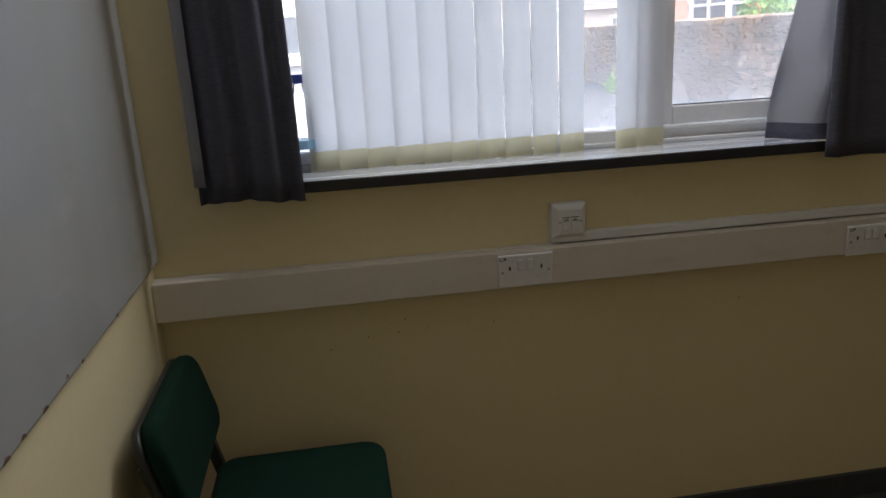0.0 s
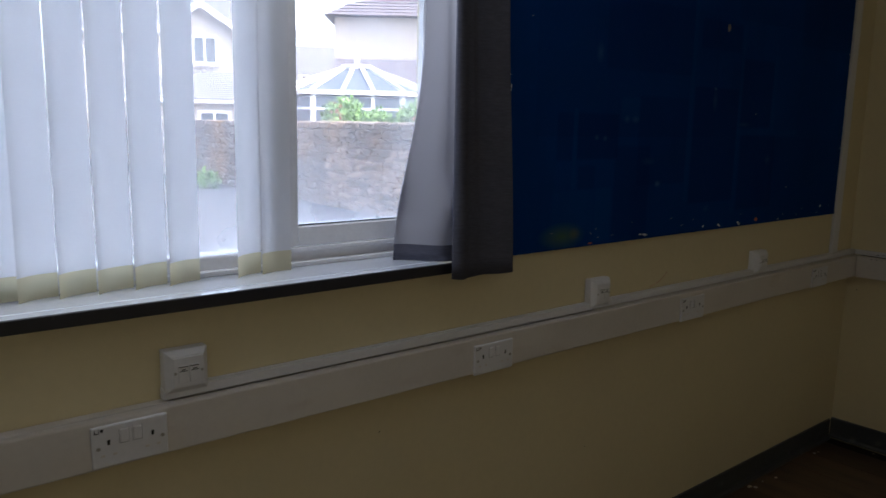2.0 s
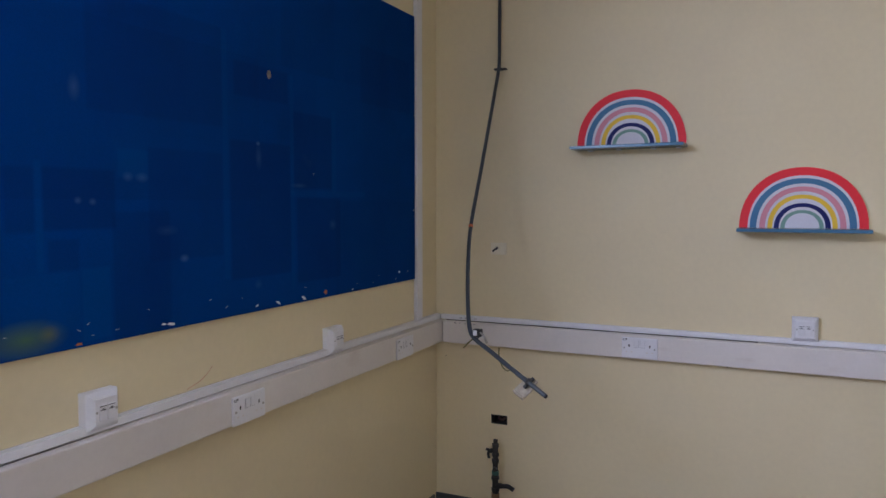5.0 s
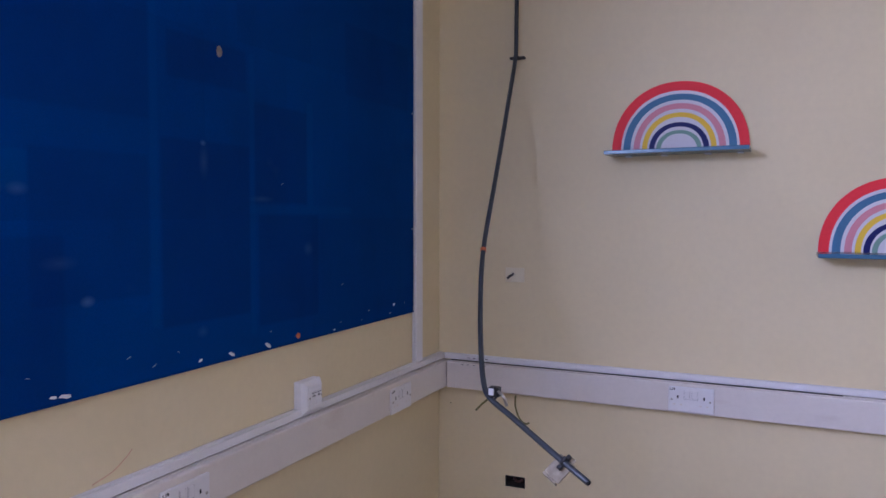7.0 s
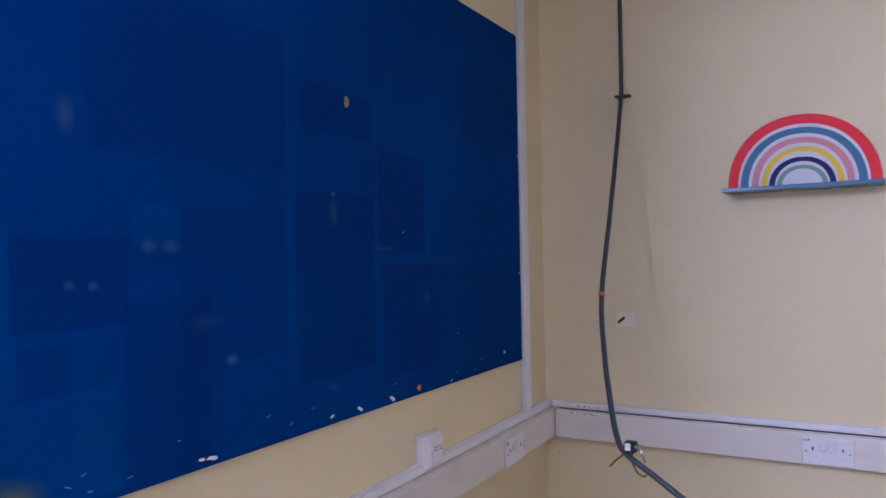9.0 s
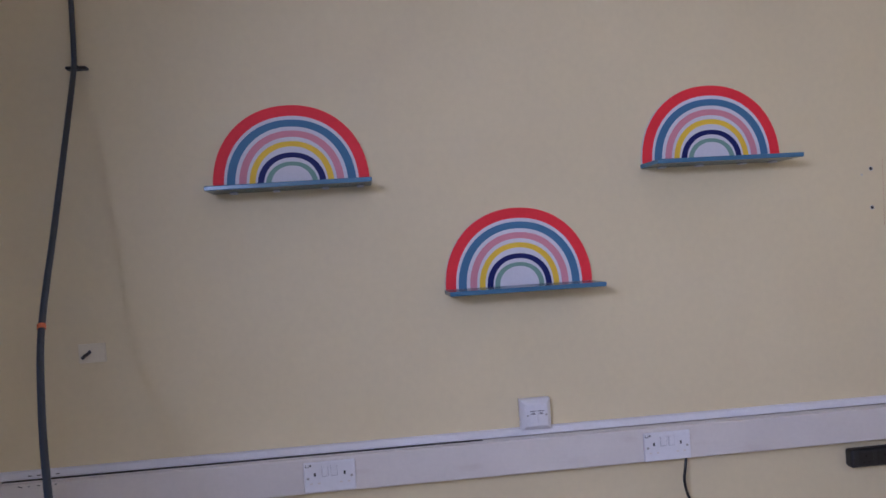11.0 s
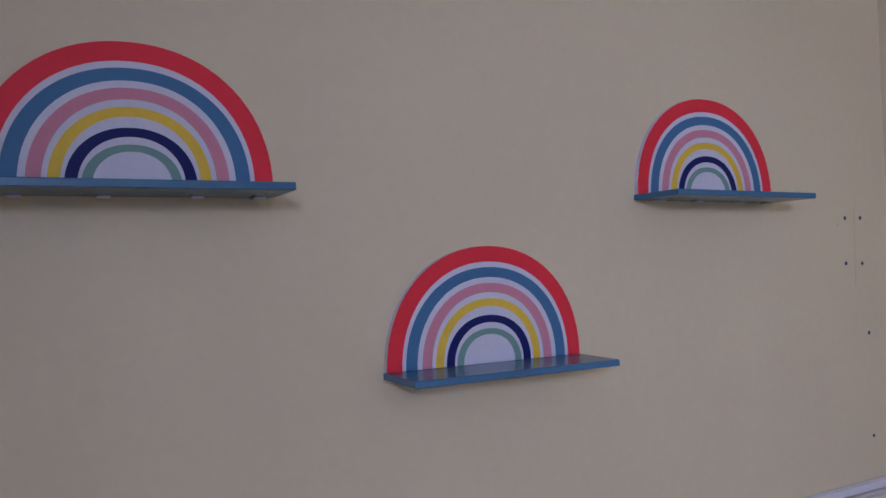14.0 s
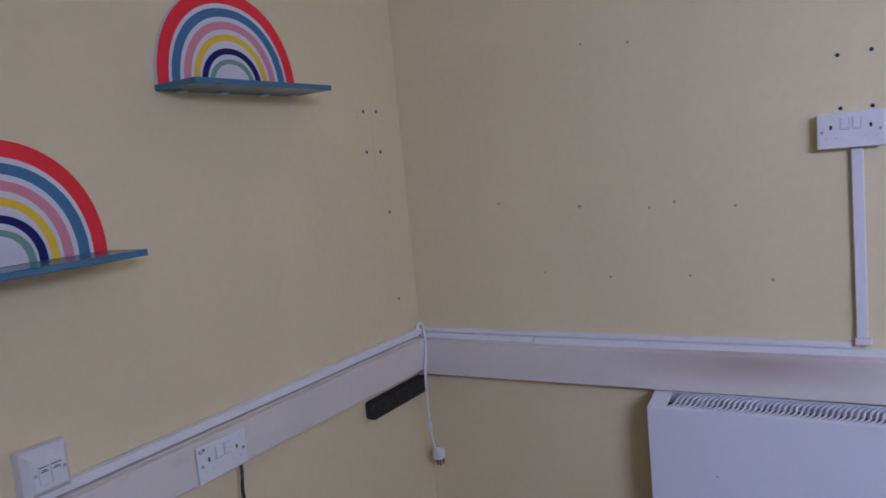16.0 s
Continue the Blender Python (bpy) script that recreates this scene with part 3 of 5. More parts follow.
for k in range(9):
    y, L = 1.79 - 0.012 * k + random.uniform(-0.004, 0.004), random.uniform(0.002, 0.006)
    m = part("ink_mark", boxes((-L, L, -0.0006, 0, -0.0012, 0.0012)), INK)
    m.matrix_world = pose(EX - (0.0182 if k % 2 else 0.0502), y, 0.951 if k % 2 else 0.931, 0, random.uniform(-20, 20), -90)
    tagged(m, "small scribbled pen mark on the white trunking", "mark", "pen marks on the trunking")


def double_socket(m, depth=0.008, marked=True):
    s = thing("double_socket", m, "white plastic double mains socket with two switches", "socket", "double sockets in the trunking")
    part("faceplate", boxes((-0.073, 0.073, -depth, 0, -0.043, 0.043), bevel=0.0035, segments=2), PLASTIC, s)
    y = -depth
    for x in (-0.0125, 0.0125):
        part("switch", boxes((x - 0.0085, x + 0.0085, y - 0.003, y - 0.0002, 0.003, 0.030), bevel=0.002), PLASTIC, s)
        part("switch_gap_shade", boxes((x - 0.0095, x - 0.0087, y - 0.0006, y - 0.0001, 0.002, 0.031), (x + 0.0087, x + 0.0095, y - 0.0006, y - 0.0001, 0.002, 0.031), (x - 0.0095, x + 0.0095, y - 0.0006, y - 0.0001, 0.001, 0.002)), SHADOW_GAP, s)
    for x in (-0.042, 0.042):
        part("pin_hole", boxes((x - 0.0026, x + 0.0026, y - 0.0006, y - 0.0001, 0.003, 0.013)), DARK, s)
        for dx in (-0.011, 0.011):
            part("shutter", boxes((x + dx - 0.0038, x + dx + 0.0038, y - 0.0007, y - 0.0001, -0.020, -0.0155), bevel=0.0003), TRUNK, s)
    for x in (-0.0615, 0.0615):
        part("screw", cylinder((x, y - 0.0015, -0.002), (x, y, -0.002), 0.0038), SCREW, s)
    if marked:
        part("ink_mark", boxes((-0.068, -0.066, y - 0.0006, y - 0.0001, 0.029, 0.037), (-0.066, -0.061, y - 0.0006, y - 0.0001, 0.029, 0.0305), (-0.060, -0.0585, y - 0.0006, y - 0.0001, 0.028, 0.038), (-0.056, -0.051, y - 0.0006, y - 0.0001, 0.031, 0.037)), INK, s, "small handwritten mark in black ink")
    return s


first_socket = double_socket(pose(0.176, 1.860, 0.886))
for x, z in ((1.158, 0.877), (2.142, 0.879), (3.143, 0.880)):
    copy_thing(first_socket, pose(x, 1.860, z))
for y, z in ((0.957, 0.883), (-0.046, 0.877)):
    copy_thing(first_socket, pose(EX - 0.050, y, z, 0, 0, -90))
raised = double_socket(pose(2.258, SY + 0.028, 1.487, 0, 0, 180), marked=False)
raised["label"] = "white double socket on a raised back box on the wall"
part("back_box", boxes((-0.071, 0.071, 0.0005, 0.0275, -0.041, 0.041), bevel=0.003), PLASTIC, raised)


def data_box(m):
    s = thing("data_outlet", m, "white plastic double data outlet mounted above the trunking", "data outlet", "data outlets above the trunking")
    bm = bmesh.new()
    rings = [[bm.verts.new((sx * a, -d, sz * a)) for sx, sz in ((-1, -1), (1, -1), (1, 1), (-1, 1))] for a, d in ((0.046, 0.0), (0.046, 0.024), (0.045, 0.026), (0.034, 0.038))]
    for g, h in zip(rings, rings[1:]):
        for i in range(4):
            bm.faces.new((g[i], g[(i + 1) % 4], h[(i + 1) % 4], h[i]))
    bm.faces.new(rings[0]), bm.faces.new(rings[-1])
    bmesh.ops.bevel(bm, geom=bm.edges[:], offset=0.0012, segments=1, affect="EDGES")
    part("back_box", bm, PLASTIC, s)
    part("faceplate", boxes((-0.032, 0.032, -0.0405, -0.037, -0.032, 0.032), bevel=0.001), PLASTIC, s)
    for x in (-0.012, 0.012):
        part("module", boxes((x - 0.0105, x + 0.0105, -0.0435, -0.040, -0.022, 0.016), bevel=0.001), PLASTIC, s)
        part("module_label", boxes((x - 0.0095, x + 0.0095, -0.0442, -0.0436, 0.0120, 0.0136), (x - 0.008, x + 0.008, -0.0442, -0.0436, 0.0030, 0.0045), (x - 0.004, x + 0.004, -0.0442, -0.0436, 0.0058, 0.0078)), INK, s, "faded printed label bars")
    for x in (-0.028, 0.028):
        part("screw", cylinder((x, -0.042, 0), (x, -0.0400, 0), 0.0030), SCREW, s)
    return s


first_data = data_box(pose(0.302, NY - 0.001, 1.000))
for x, z in ((1.647, 0.994), (2.657, 0.992)):
    copy_thing(first_data, pose(x, NY - 0.001, z))
copy_thing(first_data, pose(EX - 0.001, 0.343, 1.000, 0, 0, -90))

blank = thing("blank_box", pose(1.413, NY - 0.001, 0.270), "white blanked-off double socket box low on the wall", "socket box")
part("back_box", boxes((-0.075, 0.075, -0.040, 0, -0.046, 0.046), bevel=0.008, segments=3), PLASTIC, blank)
part("faceplate", boxes((-0.071, 0.071, -0.050, -0.0405, -0.042, 0.042), bevel=0.004, segments=2), PLASTIC, blank)
for x in (-0.0615, 0.0615):
    part("screw", cylinder((x, -0.0515, 0), (x, -0.050, 0), 0.0038), SCREW, blank)

# black extension strip and leads by the far corner
strip = thing("extension_strip", pose(EX - 0.001, -0.802, 0.773, 0, 0, -90), "black four-way extension lead strip fixed below the trunking", "extension lead")
part("casing", boxes((-0.152, 0.152, -0.038, 0, -0.029, 0.029), bevel=0.010, segments=3), BLACKP, strip)
for i in range(4):
    x = -0.105 + 0.062 * i
    part("outlet", boxes((x - 0.024, x + 0.024, -0.0395, -0.0382, -0.022, 0.022), bevel=0.0005), BLACKM, strip)
    part("pin_hole", boxes((x - 0.003, x + 0.003, -0.0402, -0.0396, 0.004, 0.013), (x - 0.012, x - 0.006, -0.0402, -0.0396, -0.013, -0.009), (x + 0.006, x + 0.012, -0.0402, -0.0396, -0.013, -0.009)), DARK, strip)

lead = thing("white_lead", pose(0, 0, 0), "white mains lead with a three-pin plug hanging in the corner", "mains lead")
part("cable", tube([(3.551, -0.945, 0.955), (3.545, -0.957, 0.976), (3.535, -0.962, 0.962), (3.512, -0.935, 0.90), (3.505, -0.905, 0.82), (3.503, -0.900, 0.72), (3.502, -0.901, 0.640), (3.500, -0.903, 0.60), (3.500, -0.915, 0.556)], 0.0038, 8), PLASTIC, lead)
part("joint", tube([(3.503, -0.900, 0.655), (3.502, -0.901, 0.636)], 0.008, 8, 2), PLASTIC, lead)
plug_body = part("plug", boxes((3.478, 3.512, -0.942, -0.908, 0.520, 0.556), bevel=0.009, segments=2), PLASTIC, lead)
for dims in ((3.484, 3.488, -0.938, -0.931, 0.502, 0.520), (3.484, 3.488, -0.920, -0.913, 0.502, 0.520), (3.500, 3.505, -0.928, -0.922, 0.499, 0.520)):
    part("pin", boxes(dims), BRASS, plug_body, "brass plug pin")

black_lead = thing("black_lead", pose(0, 0, 0), "black mains lead hanging down from the double socket", "mains lead")
part("cable", tube([(3.530, -0.110, 0.834), (3.522, -0.102, 0.805), (3.520, -0.096, 0.765), (3.521, -0.105, 0.720), (3.522, -0.123, 0.680), (3.53, -0.15, 0.58), (3.535, -0.17, 0.35), (3.530, -0.18, 0.10), (3.505, -0.19, 0.012), (3.44, -0.22, 0.006)], 0.0042, 8), BLACKP, black_lead)

# ---- hose, pipe stub and leftovers on the east wall ----
hose = thing("hanging_hose", pose(0, 0, 0), "dark grey flexible hose hanging loose and bent from the wall", "hose")
part("tube", tube([(3.553, 1.592, TOP), (3.553, 1.592, 2.35), (3.545, 1.590, 2.13), (3.525, 1.587, 2.06), (3.420, 1.572, 1.91), (3.250, 1.554, 1.64), (3.096, 1.539, 1.392), (2.955, 1.492, 1.240), (2.830, 1.440, 1.125), (2.755, 1.402, 1.052), (2.728, 1.372, 1.022), (2.700, 1.300, 0.986), (2.650, 1.185, 0.930), (2.614, 1.088, 0.882)], 0.0075, 12), HOSE, hose)
part("tube_mouth", cylinder((2.6125, 1.084, 0.880), (2.614, 1.088, 0.882), 0.0066), DARK, hose)
part("tape", cylinder((3.092, 1.538, 1.387), (3.098, 1.540, 1.396), 0.0092, 12), ORANGE, hose, "thin orange-red tape ring")
top_clip = part("clip", boxes((-0.012, 0.022, -0.010, 0.010, -0.005, 0.005), (-0.004, 0.022, -0.028, -0.010, -0.004, 0.004), (-0.004, 0.022, 0.010, 0.028, -0.004, 0.004), bevel=0.002), BLACKP, hose, "dark plastic saddle clip")
top_clip.matrix_world = pose(3.547, 1.588, 2.075)
along, toward = Vector((-0.13, -0.30, -0.155)).normalized(), Vector((-0.86, -0.30, 0.42))
toward = (toward - toward.dot(along) * along).normalized()
side = toward.cross(along)
hang = Matrix((along, side, toward)).transposed().to_4x4()
hang.translation = (2.638, 1.152, 0.915)
low_clip = part("clip", boxes((-0.006, 0.006, -0.022, 0.022, -0.012, -0.003), (-0.005, 0.005, -0.011, 0.011, -0.003, 0.010), bevel=0.002), BLACKP, hose, "dark plastic saddle clip")
low_clip.matrix_world = hang
bracket = part("fixing_plate", boxes((-0.028, 0.020, -0.046, 0.012, -0.024, -0.018), (-0.028, 0.014, -0.052, -0.0465, -0.036, -0.018), (-0.006, 0.014, 0.0125, 0.024, -0.024, -0.018), bevel=0.0015), material("cream_painted_plaster", (0.40, 0.34, 0.25), 0.85, vary=0.35, scale=40), hose, "broken cream plaster-covered plate still clipped to the hose")
bracket.matrix_world = hang
clamp = part("clamp", boxes((2.713, 2.737, 1.346, 1.375, 1.030, 1.056), (2.711, 2.7125, 1.350, 1.356, 1.026, 1.060), bevel=0.0025), PIPE, hose, "dark metal clamp on the bend")
part("clamp_tag", boxes((2.7085, 2.7125, 1.3575, 1.3715, 1.036, 1.0535), bevel=0.001), PLASTIC, clamp, "bright white tag")
part("clamp_tongue", tube([(2.716, 1.348, 1.046), (2.712, 1.338, 1.042), (2.711, 1.328, 1.030), (2.712, 1.322, 1.012)], 0.0042, 4, 4), SCREW, clamp, "bent steel tongue")
part("wire_tail", tube([(2.735, 1.380, 1.020), (2.735, 1.398, 1.005), (2.733, 1.416, 0.986)], 0.0026, 6), EARTHW, hose, "cut green-yellow wire end")
wire = tagged(part("loose_wire", tube([(3.519, 1.575, 0.834), (3.516, 1.575, 0.795), (3.510, 1.556, 0.752), (3.502, 1.531, 0.737), (3.500, 1.516, 0.743)], 0.0032, 6), EARTHW), "cut green-yellow earth wire poking out under the trunking", "wire")
plate = thing("cable_plate", pose(EX - 0.0005, 1.597, 1.276, 0, 0, -90), "small beige plate on the wall with a cut cable stub", "wall plate")
part("plate", boxes((-0.037, 0.037, -0.005, 0, -0.027, 0.027), bevel=0.0015), BEIGE, plate)
part("cable_stub", tube([(-0.010, -0.005, 0.000), (-0.014, -0.020, -0.004), (-0.022, -0.026, -0.012)], 0.0045, 8, 4), BLACKP, plate)
part("cable_stub", tube([(-0.006, -0.005, 0.002), (-0.004, -0.016, 0.006)], 0.0040, 8, 3), BLACKP, plate)
tagged(part("cut_cables", tube([(EX + 0.045, 1.61, 0.488), (EX + 0.026, 1.60, 0.487), (EX + 0.022, 1.585, 0.484), (EX + 0.030, 1.572, 0.492)], 0.0055, 6), material("dull_red_copper", (0.10, 0.045, 0.035), 0.6, vary=0.3, scale=60)), "cut copper cable ends inside the wall recess", "cable ends")

pipe = thing("pipe_stub", pose(3.50, 1.584, 0), "blackened capped water pipe with a valve, rising from the floor", "pipe")
part("tube", cylinder((0, 0, 0), (0, 0, 0.150), 0.013), PIPE, pipe)
part("union", cylinder((0, 0, 0.150), (0, 0, 0.172), 0.020, 6), BRASS, pipe, "tarnished brass union nut")
part("union", cylinder((0, 0, 0.126), (0, 0, 0.140), 0.018, 6), PIPE, pipe)
part("tube", cylinder((0, 0, 0.172), (0, 0, 0.262), 0.014), PIPE, pipe)
part("collar", cylinder((0, 0, 0.236), (0, 0, 0.250), 0.018), PIPE, pipe)
part("collar", cylinder((0, 0, 0.258), (0, 0, 0.276), 0.016), VERDI, pipe, "green corroded copper ring")
part("spout", tube([(0, 0, 0.205), (-0.006, -0.040, 0.212), (-0.012, -0.066, 0.216), (-0.016, -0.092, 0.206)], 0.010, 8, 5), PIPE, pipe)
part("spout_root", cylinder((0, 0.006, 0.205), (-0.004, -0.034, 0.211), 0.016, 10, 0.011), PIPE, pipe)
part("tube", cylinder((0, 0, 0.276), (0, 0, 0.400), 0.0125), PIPE, pipe)
part("collar", cylinder((0, 0, 0.312), (0, 0, 0.328), 0.0165), PIPE, pipe)
part("cap", cylinder((0, 0, 0.398), (0, 0, 0.418), 0.010), PIPE, pipe)
part("collar", cylinder((0, 0, 0.385), (0, 0, 0.400), 0.0155), PIPE, pipe)
part("side_outlet", cylinder((0, 0.004, 0.372), (-0.006, 0.030, 0.362), 0.010), PIPE, pipe)
part("lever", tube([(-0.006, 0.026, 0.372), (-0.008, 0.032, 0.350), (-0.009, 0.026, 0.332)], 0.006, 8, 4), PIPE, pipe)
part("lever", tube([(-0.006, 0.022, 0.366), (-0.008, 0.042, 0.372)], 0.006, 8, 3), PIPE, pipe)
part("collar", cylinder((0, 0, 0.182), (0, 0, 0.196), 0.019, 6), PIPE, pipe)
part("collar", cylinder((0, 0, 0.344), (0, 0, 0.356), 0.0175, 6), PIPE, pipe)
part("collar", cylinder((0, 0, 0.018), (0, 0, 0.036), 0.0175), PIPE, pipe)
part("valve_stem", cylinder((-0.006, 0, 0.292), (-0.034, -0.010, 0.294), 0.006), PIPE, pipe)
part("valve_head", cylinder((-0.030, -0.008, 0.294), (-0.042, -0.012, 0.295), 0.010, 8), PIPE, pipe)
random.seed(4)
bm = bmesh.new()
for i in range(14):
    a, r = random.uniform(0, 6.28), random.uniform(0.01, 0.035)
    s = random.uniform(0.005, 0.012)
    bmesh.ops.create_icosphere(bm, subdivisions=1, radius=s, matrix=Matrix.Translation((r * math.cos(a), r * math.sin(a), s * 0.7)))
part("sealant", bm, PIPE, pipe, "dark lumpy sealant round the foot")

# ---- rainbow shelves ----
def arch(a, b, c, n=2.12, steps=40):
    """Half of a soft ellipse: half width a, height b, its centre shifted by c along the shelf."""
    pts = []
    for i in range(steps + 1):
        t = math.pi * i / steps
        x, z = math.cos(t), math.sin(t)
        pts.append((c + a * math.copysign(abs(x) ** (2 / n), x), b * max(z, 0.0) ** (2 / n)))
    return pts


BANDS = [(0.2235, 0.2320, 0, RED, "red_band"), (0.1925, 0.2010, 0, WPRINT, "white_band"), (0.1848, 0.1902, 0, BLUE, "blue_band"), (0.1608, 0.1700, 0, WPRINT, "white_band"),
         (0.1503, 0.1586, 0, PINK, "pink_band"), (0.1295, 0.1402, 0, WPRINT, "white_band"), (0.1215, 0.1280, 0, YELLOW, "yellow_band"), (0.1040, 0.1125, 0, WPRINT, "white_band"),
         (0.0983, 0.0952, 0, NAVY, "navy_band"), (0.0801, 0.0805, 0, WPRINT, "white_band"), (0.0750, 0.0686, 0, SAGE, "green_band"), (0.0596, 0.0572, 0, WPRINT, "white_centre")]


def rainbow_shelf(m):
    s = thing("rainbow_shelf", m, "rainbow-shaped wooden wall shelf with a blue ledge, empty", "wall shelf", "rainbow shelves on the wall")
    part("back_panel", extrude(arch(0.2235, 0.232, 0), -0.0118, -0.0005), WPRINT, s)
    for i, (a, b, c, mat, name) in enumerate(BANDS):
        outer = arch(a, b, c)
        if i + 1 < len(BANDS):
            inner = arch(*BANDS[i + 1][:3])
            bm = bmesh.new()
            g = [[bm.verts.new((x, y, z)) for x, z in o] for y in (-0.0128, -0.0119) for o in (outer, inner)]
            for k in range(len(outer) - 1):
                bm.faces.new((g[0][k], g[0][k + 1], g[1][k + 1], g[1][k]))
                bm.faces.new((g[2][k], g[3][k], g[3][k + 1], g[2][k + 1]))
                if i == 0:
                    bm.faces.new((g[0][k], g[2][k], g[2][k + 1], g[0][k + 1]))
        else:
            bm = extrude(outer, -0.0128, -0.0119)
        part(name, bm, mat, s)
    part("ledge", boxes((-0.2265, 0.2265, -0.135, -0.0005, -0.0135, -0.0005), bevel=0.0018, segments=2), SHELF, s, "glossy blue ledge")
    for x in (-0.165, -0.045, 0.095, 0.195):
        part("fixing_tab", boxes((x - 0.010, x + 0.010, -0.030, -0.006, -0.0175, -0.0137), bevel=0.001), PLASTIC, s, "small white plastic fixing")
    return s


shelf_one = rainbow_shelf(pose(EX, 1.0150, 1.7185, 0, -0.5, -90))
copy_thing(shelf_one, pose(EX, 0.3640, 1.386, 0, 0, -90))
copy_thing(shelf_one, pose(EX, -0.2640, 1.730, 0, 0, -90))

# ---- navy notice board ----
board = thing("notice_board", pose(0, 0, 0), "large navy felt notice board with faded patches and staples", "notice board")
BX0, BX1, BZ0, BZ1 = 1.215, 3.326, 1.150, 2.286
part("felt_panel", boxes((BX0, BX1, NY - 0.011, NY - 0.001, BZ0, BZ1), bevel=0.0025), FELT, board)
part("felt_edge", boxes((BX0 + 0.002, BX1 - 0.002, NY - 0.0135, NY - 0.011, BZ0 - 0.001, BZ0 + 0.004), bevel=0.0008), FELT, board)
random.seed(11)
for i in range(20):
    x, z = random.uniform(BX0 + 0.02, BX1 - 0.02), random.choice((random.uniform(BZ0 + 0.01, BZ0 + 0.06), random.uniform(BZ0 + 0.05, BZ1 - 0.05)))
    a, L = random.uniform(-0.5, 0.5), random.uniform(0.003, 0.006)
    b = part("staple", boxes((-L, L, -0.0006, 0, -0.0006, 0.0006)), SCREW, board)
    b.matrix_world = pose(x, NY - 0.0112, z, 0, math.degrees(a), 0)


def scrap(name, x, z, w, h, turn, mat, label):
    bm = extrude([(-w, -h * 0.7), (w * 0.4, -h), (w, -h * 0.2), (w * 0.7, h), (-w * 0.5, h * 0.8)], -0.0015, -0.0003)
    ob = part(name, bm, mat)
    ob.matrix_world = pose(x, NY - 0.0112, z, 0, turn, 0)
    tagged(ob, label, "paper scrap", "paper scraps on the notice board")


for x, z, w, h, turn in ((2.486, 1.162, 0.014, 0.005, 35), (2.346, 1.163, 0.012, 0.004, 30), (1.885, 1.162, 0.014, 0.004, 12), (1.860, 1.165, 0.008, 0.003, 12), (3.173, 1.193, 0.006, 0.005, 10), (2.240, 1.166, 0.007, 0.003, -10),
                         (1.218, 1.660, 0.014, 0.008, 5), (1.222, 1.617, 0.013, 0.018, 20), (1.225, 1.355, 0.008, 0.006, 0), (1.232, 1.158, 0.020, 0.006, 5), (2.80, 1.158, 0.006, 0.002, 0), (3.312, 1.45, 0.004, 0.003, 0), (3.312, 1.86, 0.004, 0.003, 0)):
    scrap("paper_scrap", x, z, w, h, turn, SCRAP, "torn white paper scrap stapled to the notice board")
for x, z, w, h, turn in ((2.618, 1.168, 0.010, 0.008, 30), (1.601, 1.156, 0.009, 0.004, 10)):
    scrap("orange_scrap", x, z, w, h, turn, ORANGE, "torn orange paper scrap on the notice board")
smear = tagged(part("glue_spot", extrude([(0.010 * math.cos(k * 0.628), 0.014 * math.sin(k * 0.628)) for k in range(10)], -0.001, -0.0003), material("tan_glue", (0.24, 0.19, 0.16), 0.8, vary=0.4, scale=60)), "round tan glue spot on the blue felt", "stain")
smear.matrix_world = pose(2.315, NY - 0.0112, 1.882)
# ---- whiteboard and chair ----
wb = thing("whiteboard", pose(WX, 0, 0, 0, 0, 90), "large glossy white writing board with a chipped lower edge", "whiteboard")
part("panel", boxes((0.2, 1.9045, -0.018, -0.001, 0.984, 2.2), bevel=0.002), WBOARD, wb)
part("edge", boxes((0.2, 1.9045, -0.0165, -0.003, 0.9822, 0.9836)), SCREW, wb, "thin dull metal edge")
for x, z, w in ((0.985, 0.987, 0.012), (1.042, 0.988, 0.010), (1.125, 0.987, 0.012), (1.225, 0.992, 0.006), (1.30, 0.986, 0.006), (1.52, 0.986, 0.005), (1.77, 0.988, 0.005)):
    part("chip", extrude([(x - w, z - 0.003), (x + w, z - 0.003), (x + w * 0.6, z + 0.002), (x - w * 0.2, z + 0.004)], -0.0188, -0.0181), CHIPPED, wb, "brown chipped spot at the lower edge")


def pad(w, h, d, r, bulge):
    """An upholstered pad, w by h, d thick, with rounded corners and a soft face."""
    bm = boxes((-w / 2, w / 2, -d / 2, d / 2, -h / 2, h / 2))
    up = [e for e in bm.edges if abs((e.verts[0].co - e.verts[1].co).y) > d * 0.9]
    bmesh.ops.bevel(bm, geom=up, offset=r, segments=6, affect="EDGES", profile=0.5)
    rim = [e for e in bm.edges if abs(e.verts[0].co.y - e.verts[1].co.y) < 1e-6]
    bmesh.ops.bevel(bm, geom=rim, offset=d * 0.42, segments=4, affect="EDGES", profile=0.5)
    return bm


chair = thing("chair", pose(-0.435, 1.590, 0, 0, 0, 90), "dark green upholstered chair on a black steel frame, beside the wall", "chair")
seat = part("seat", pad(0.45, 0.42, 0.055, 0.055, 0), GREEN, chair, smooth=True)
seat.matrix_local = pose(0, 0.0, 0.456, 90, 0, 0)
back = part("backrest", pad(0.42, 0.212, 0.045, 0.06, 0), GREEN, chair, smooth=True)
for v in back.data.vertices:
    v.co.y += 0.35 * v.co.x ** 2 * -1 + 0.016 + 0.25 * v.co.z ** 2 * -1
back.matrix_local = pose(0, 0.222, 0.690, -14, 0, 0)
shell = part("back_shell", pad(0.425, 0.205, 0.018, 0.05, 0), BLACKP, chair, "black plastic shell behind the backrest", smooth=True)
for v in shell.data.vertices:
    v.co.y += 0.35 * v.co.x ** 2 * -1 + 0.042 + 0.25 * v.co.z ** 2 * -1
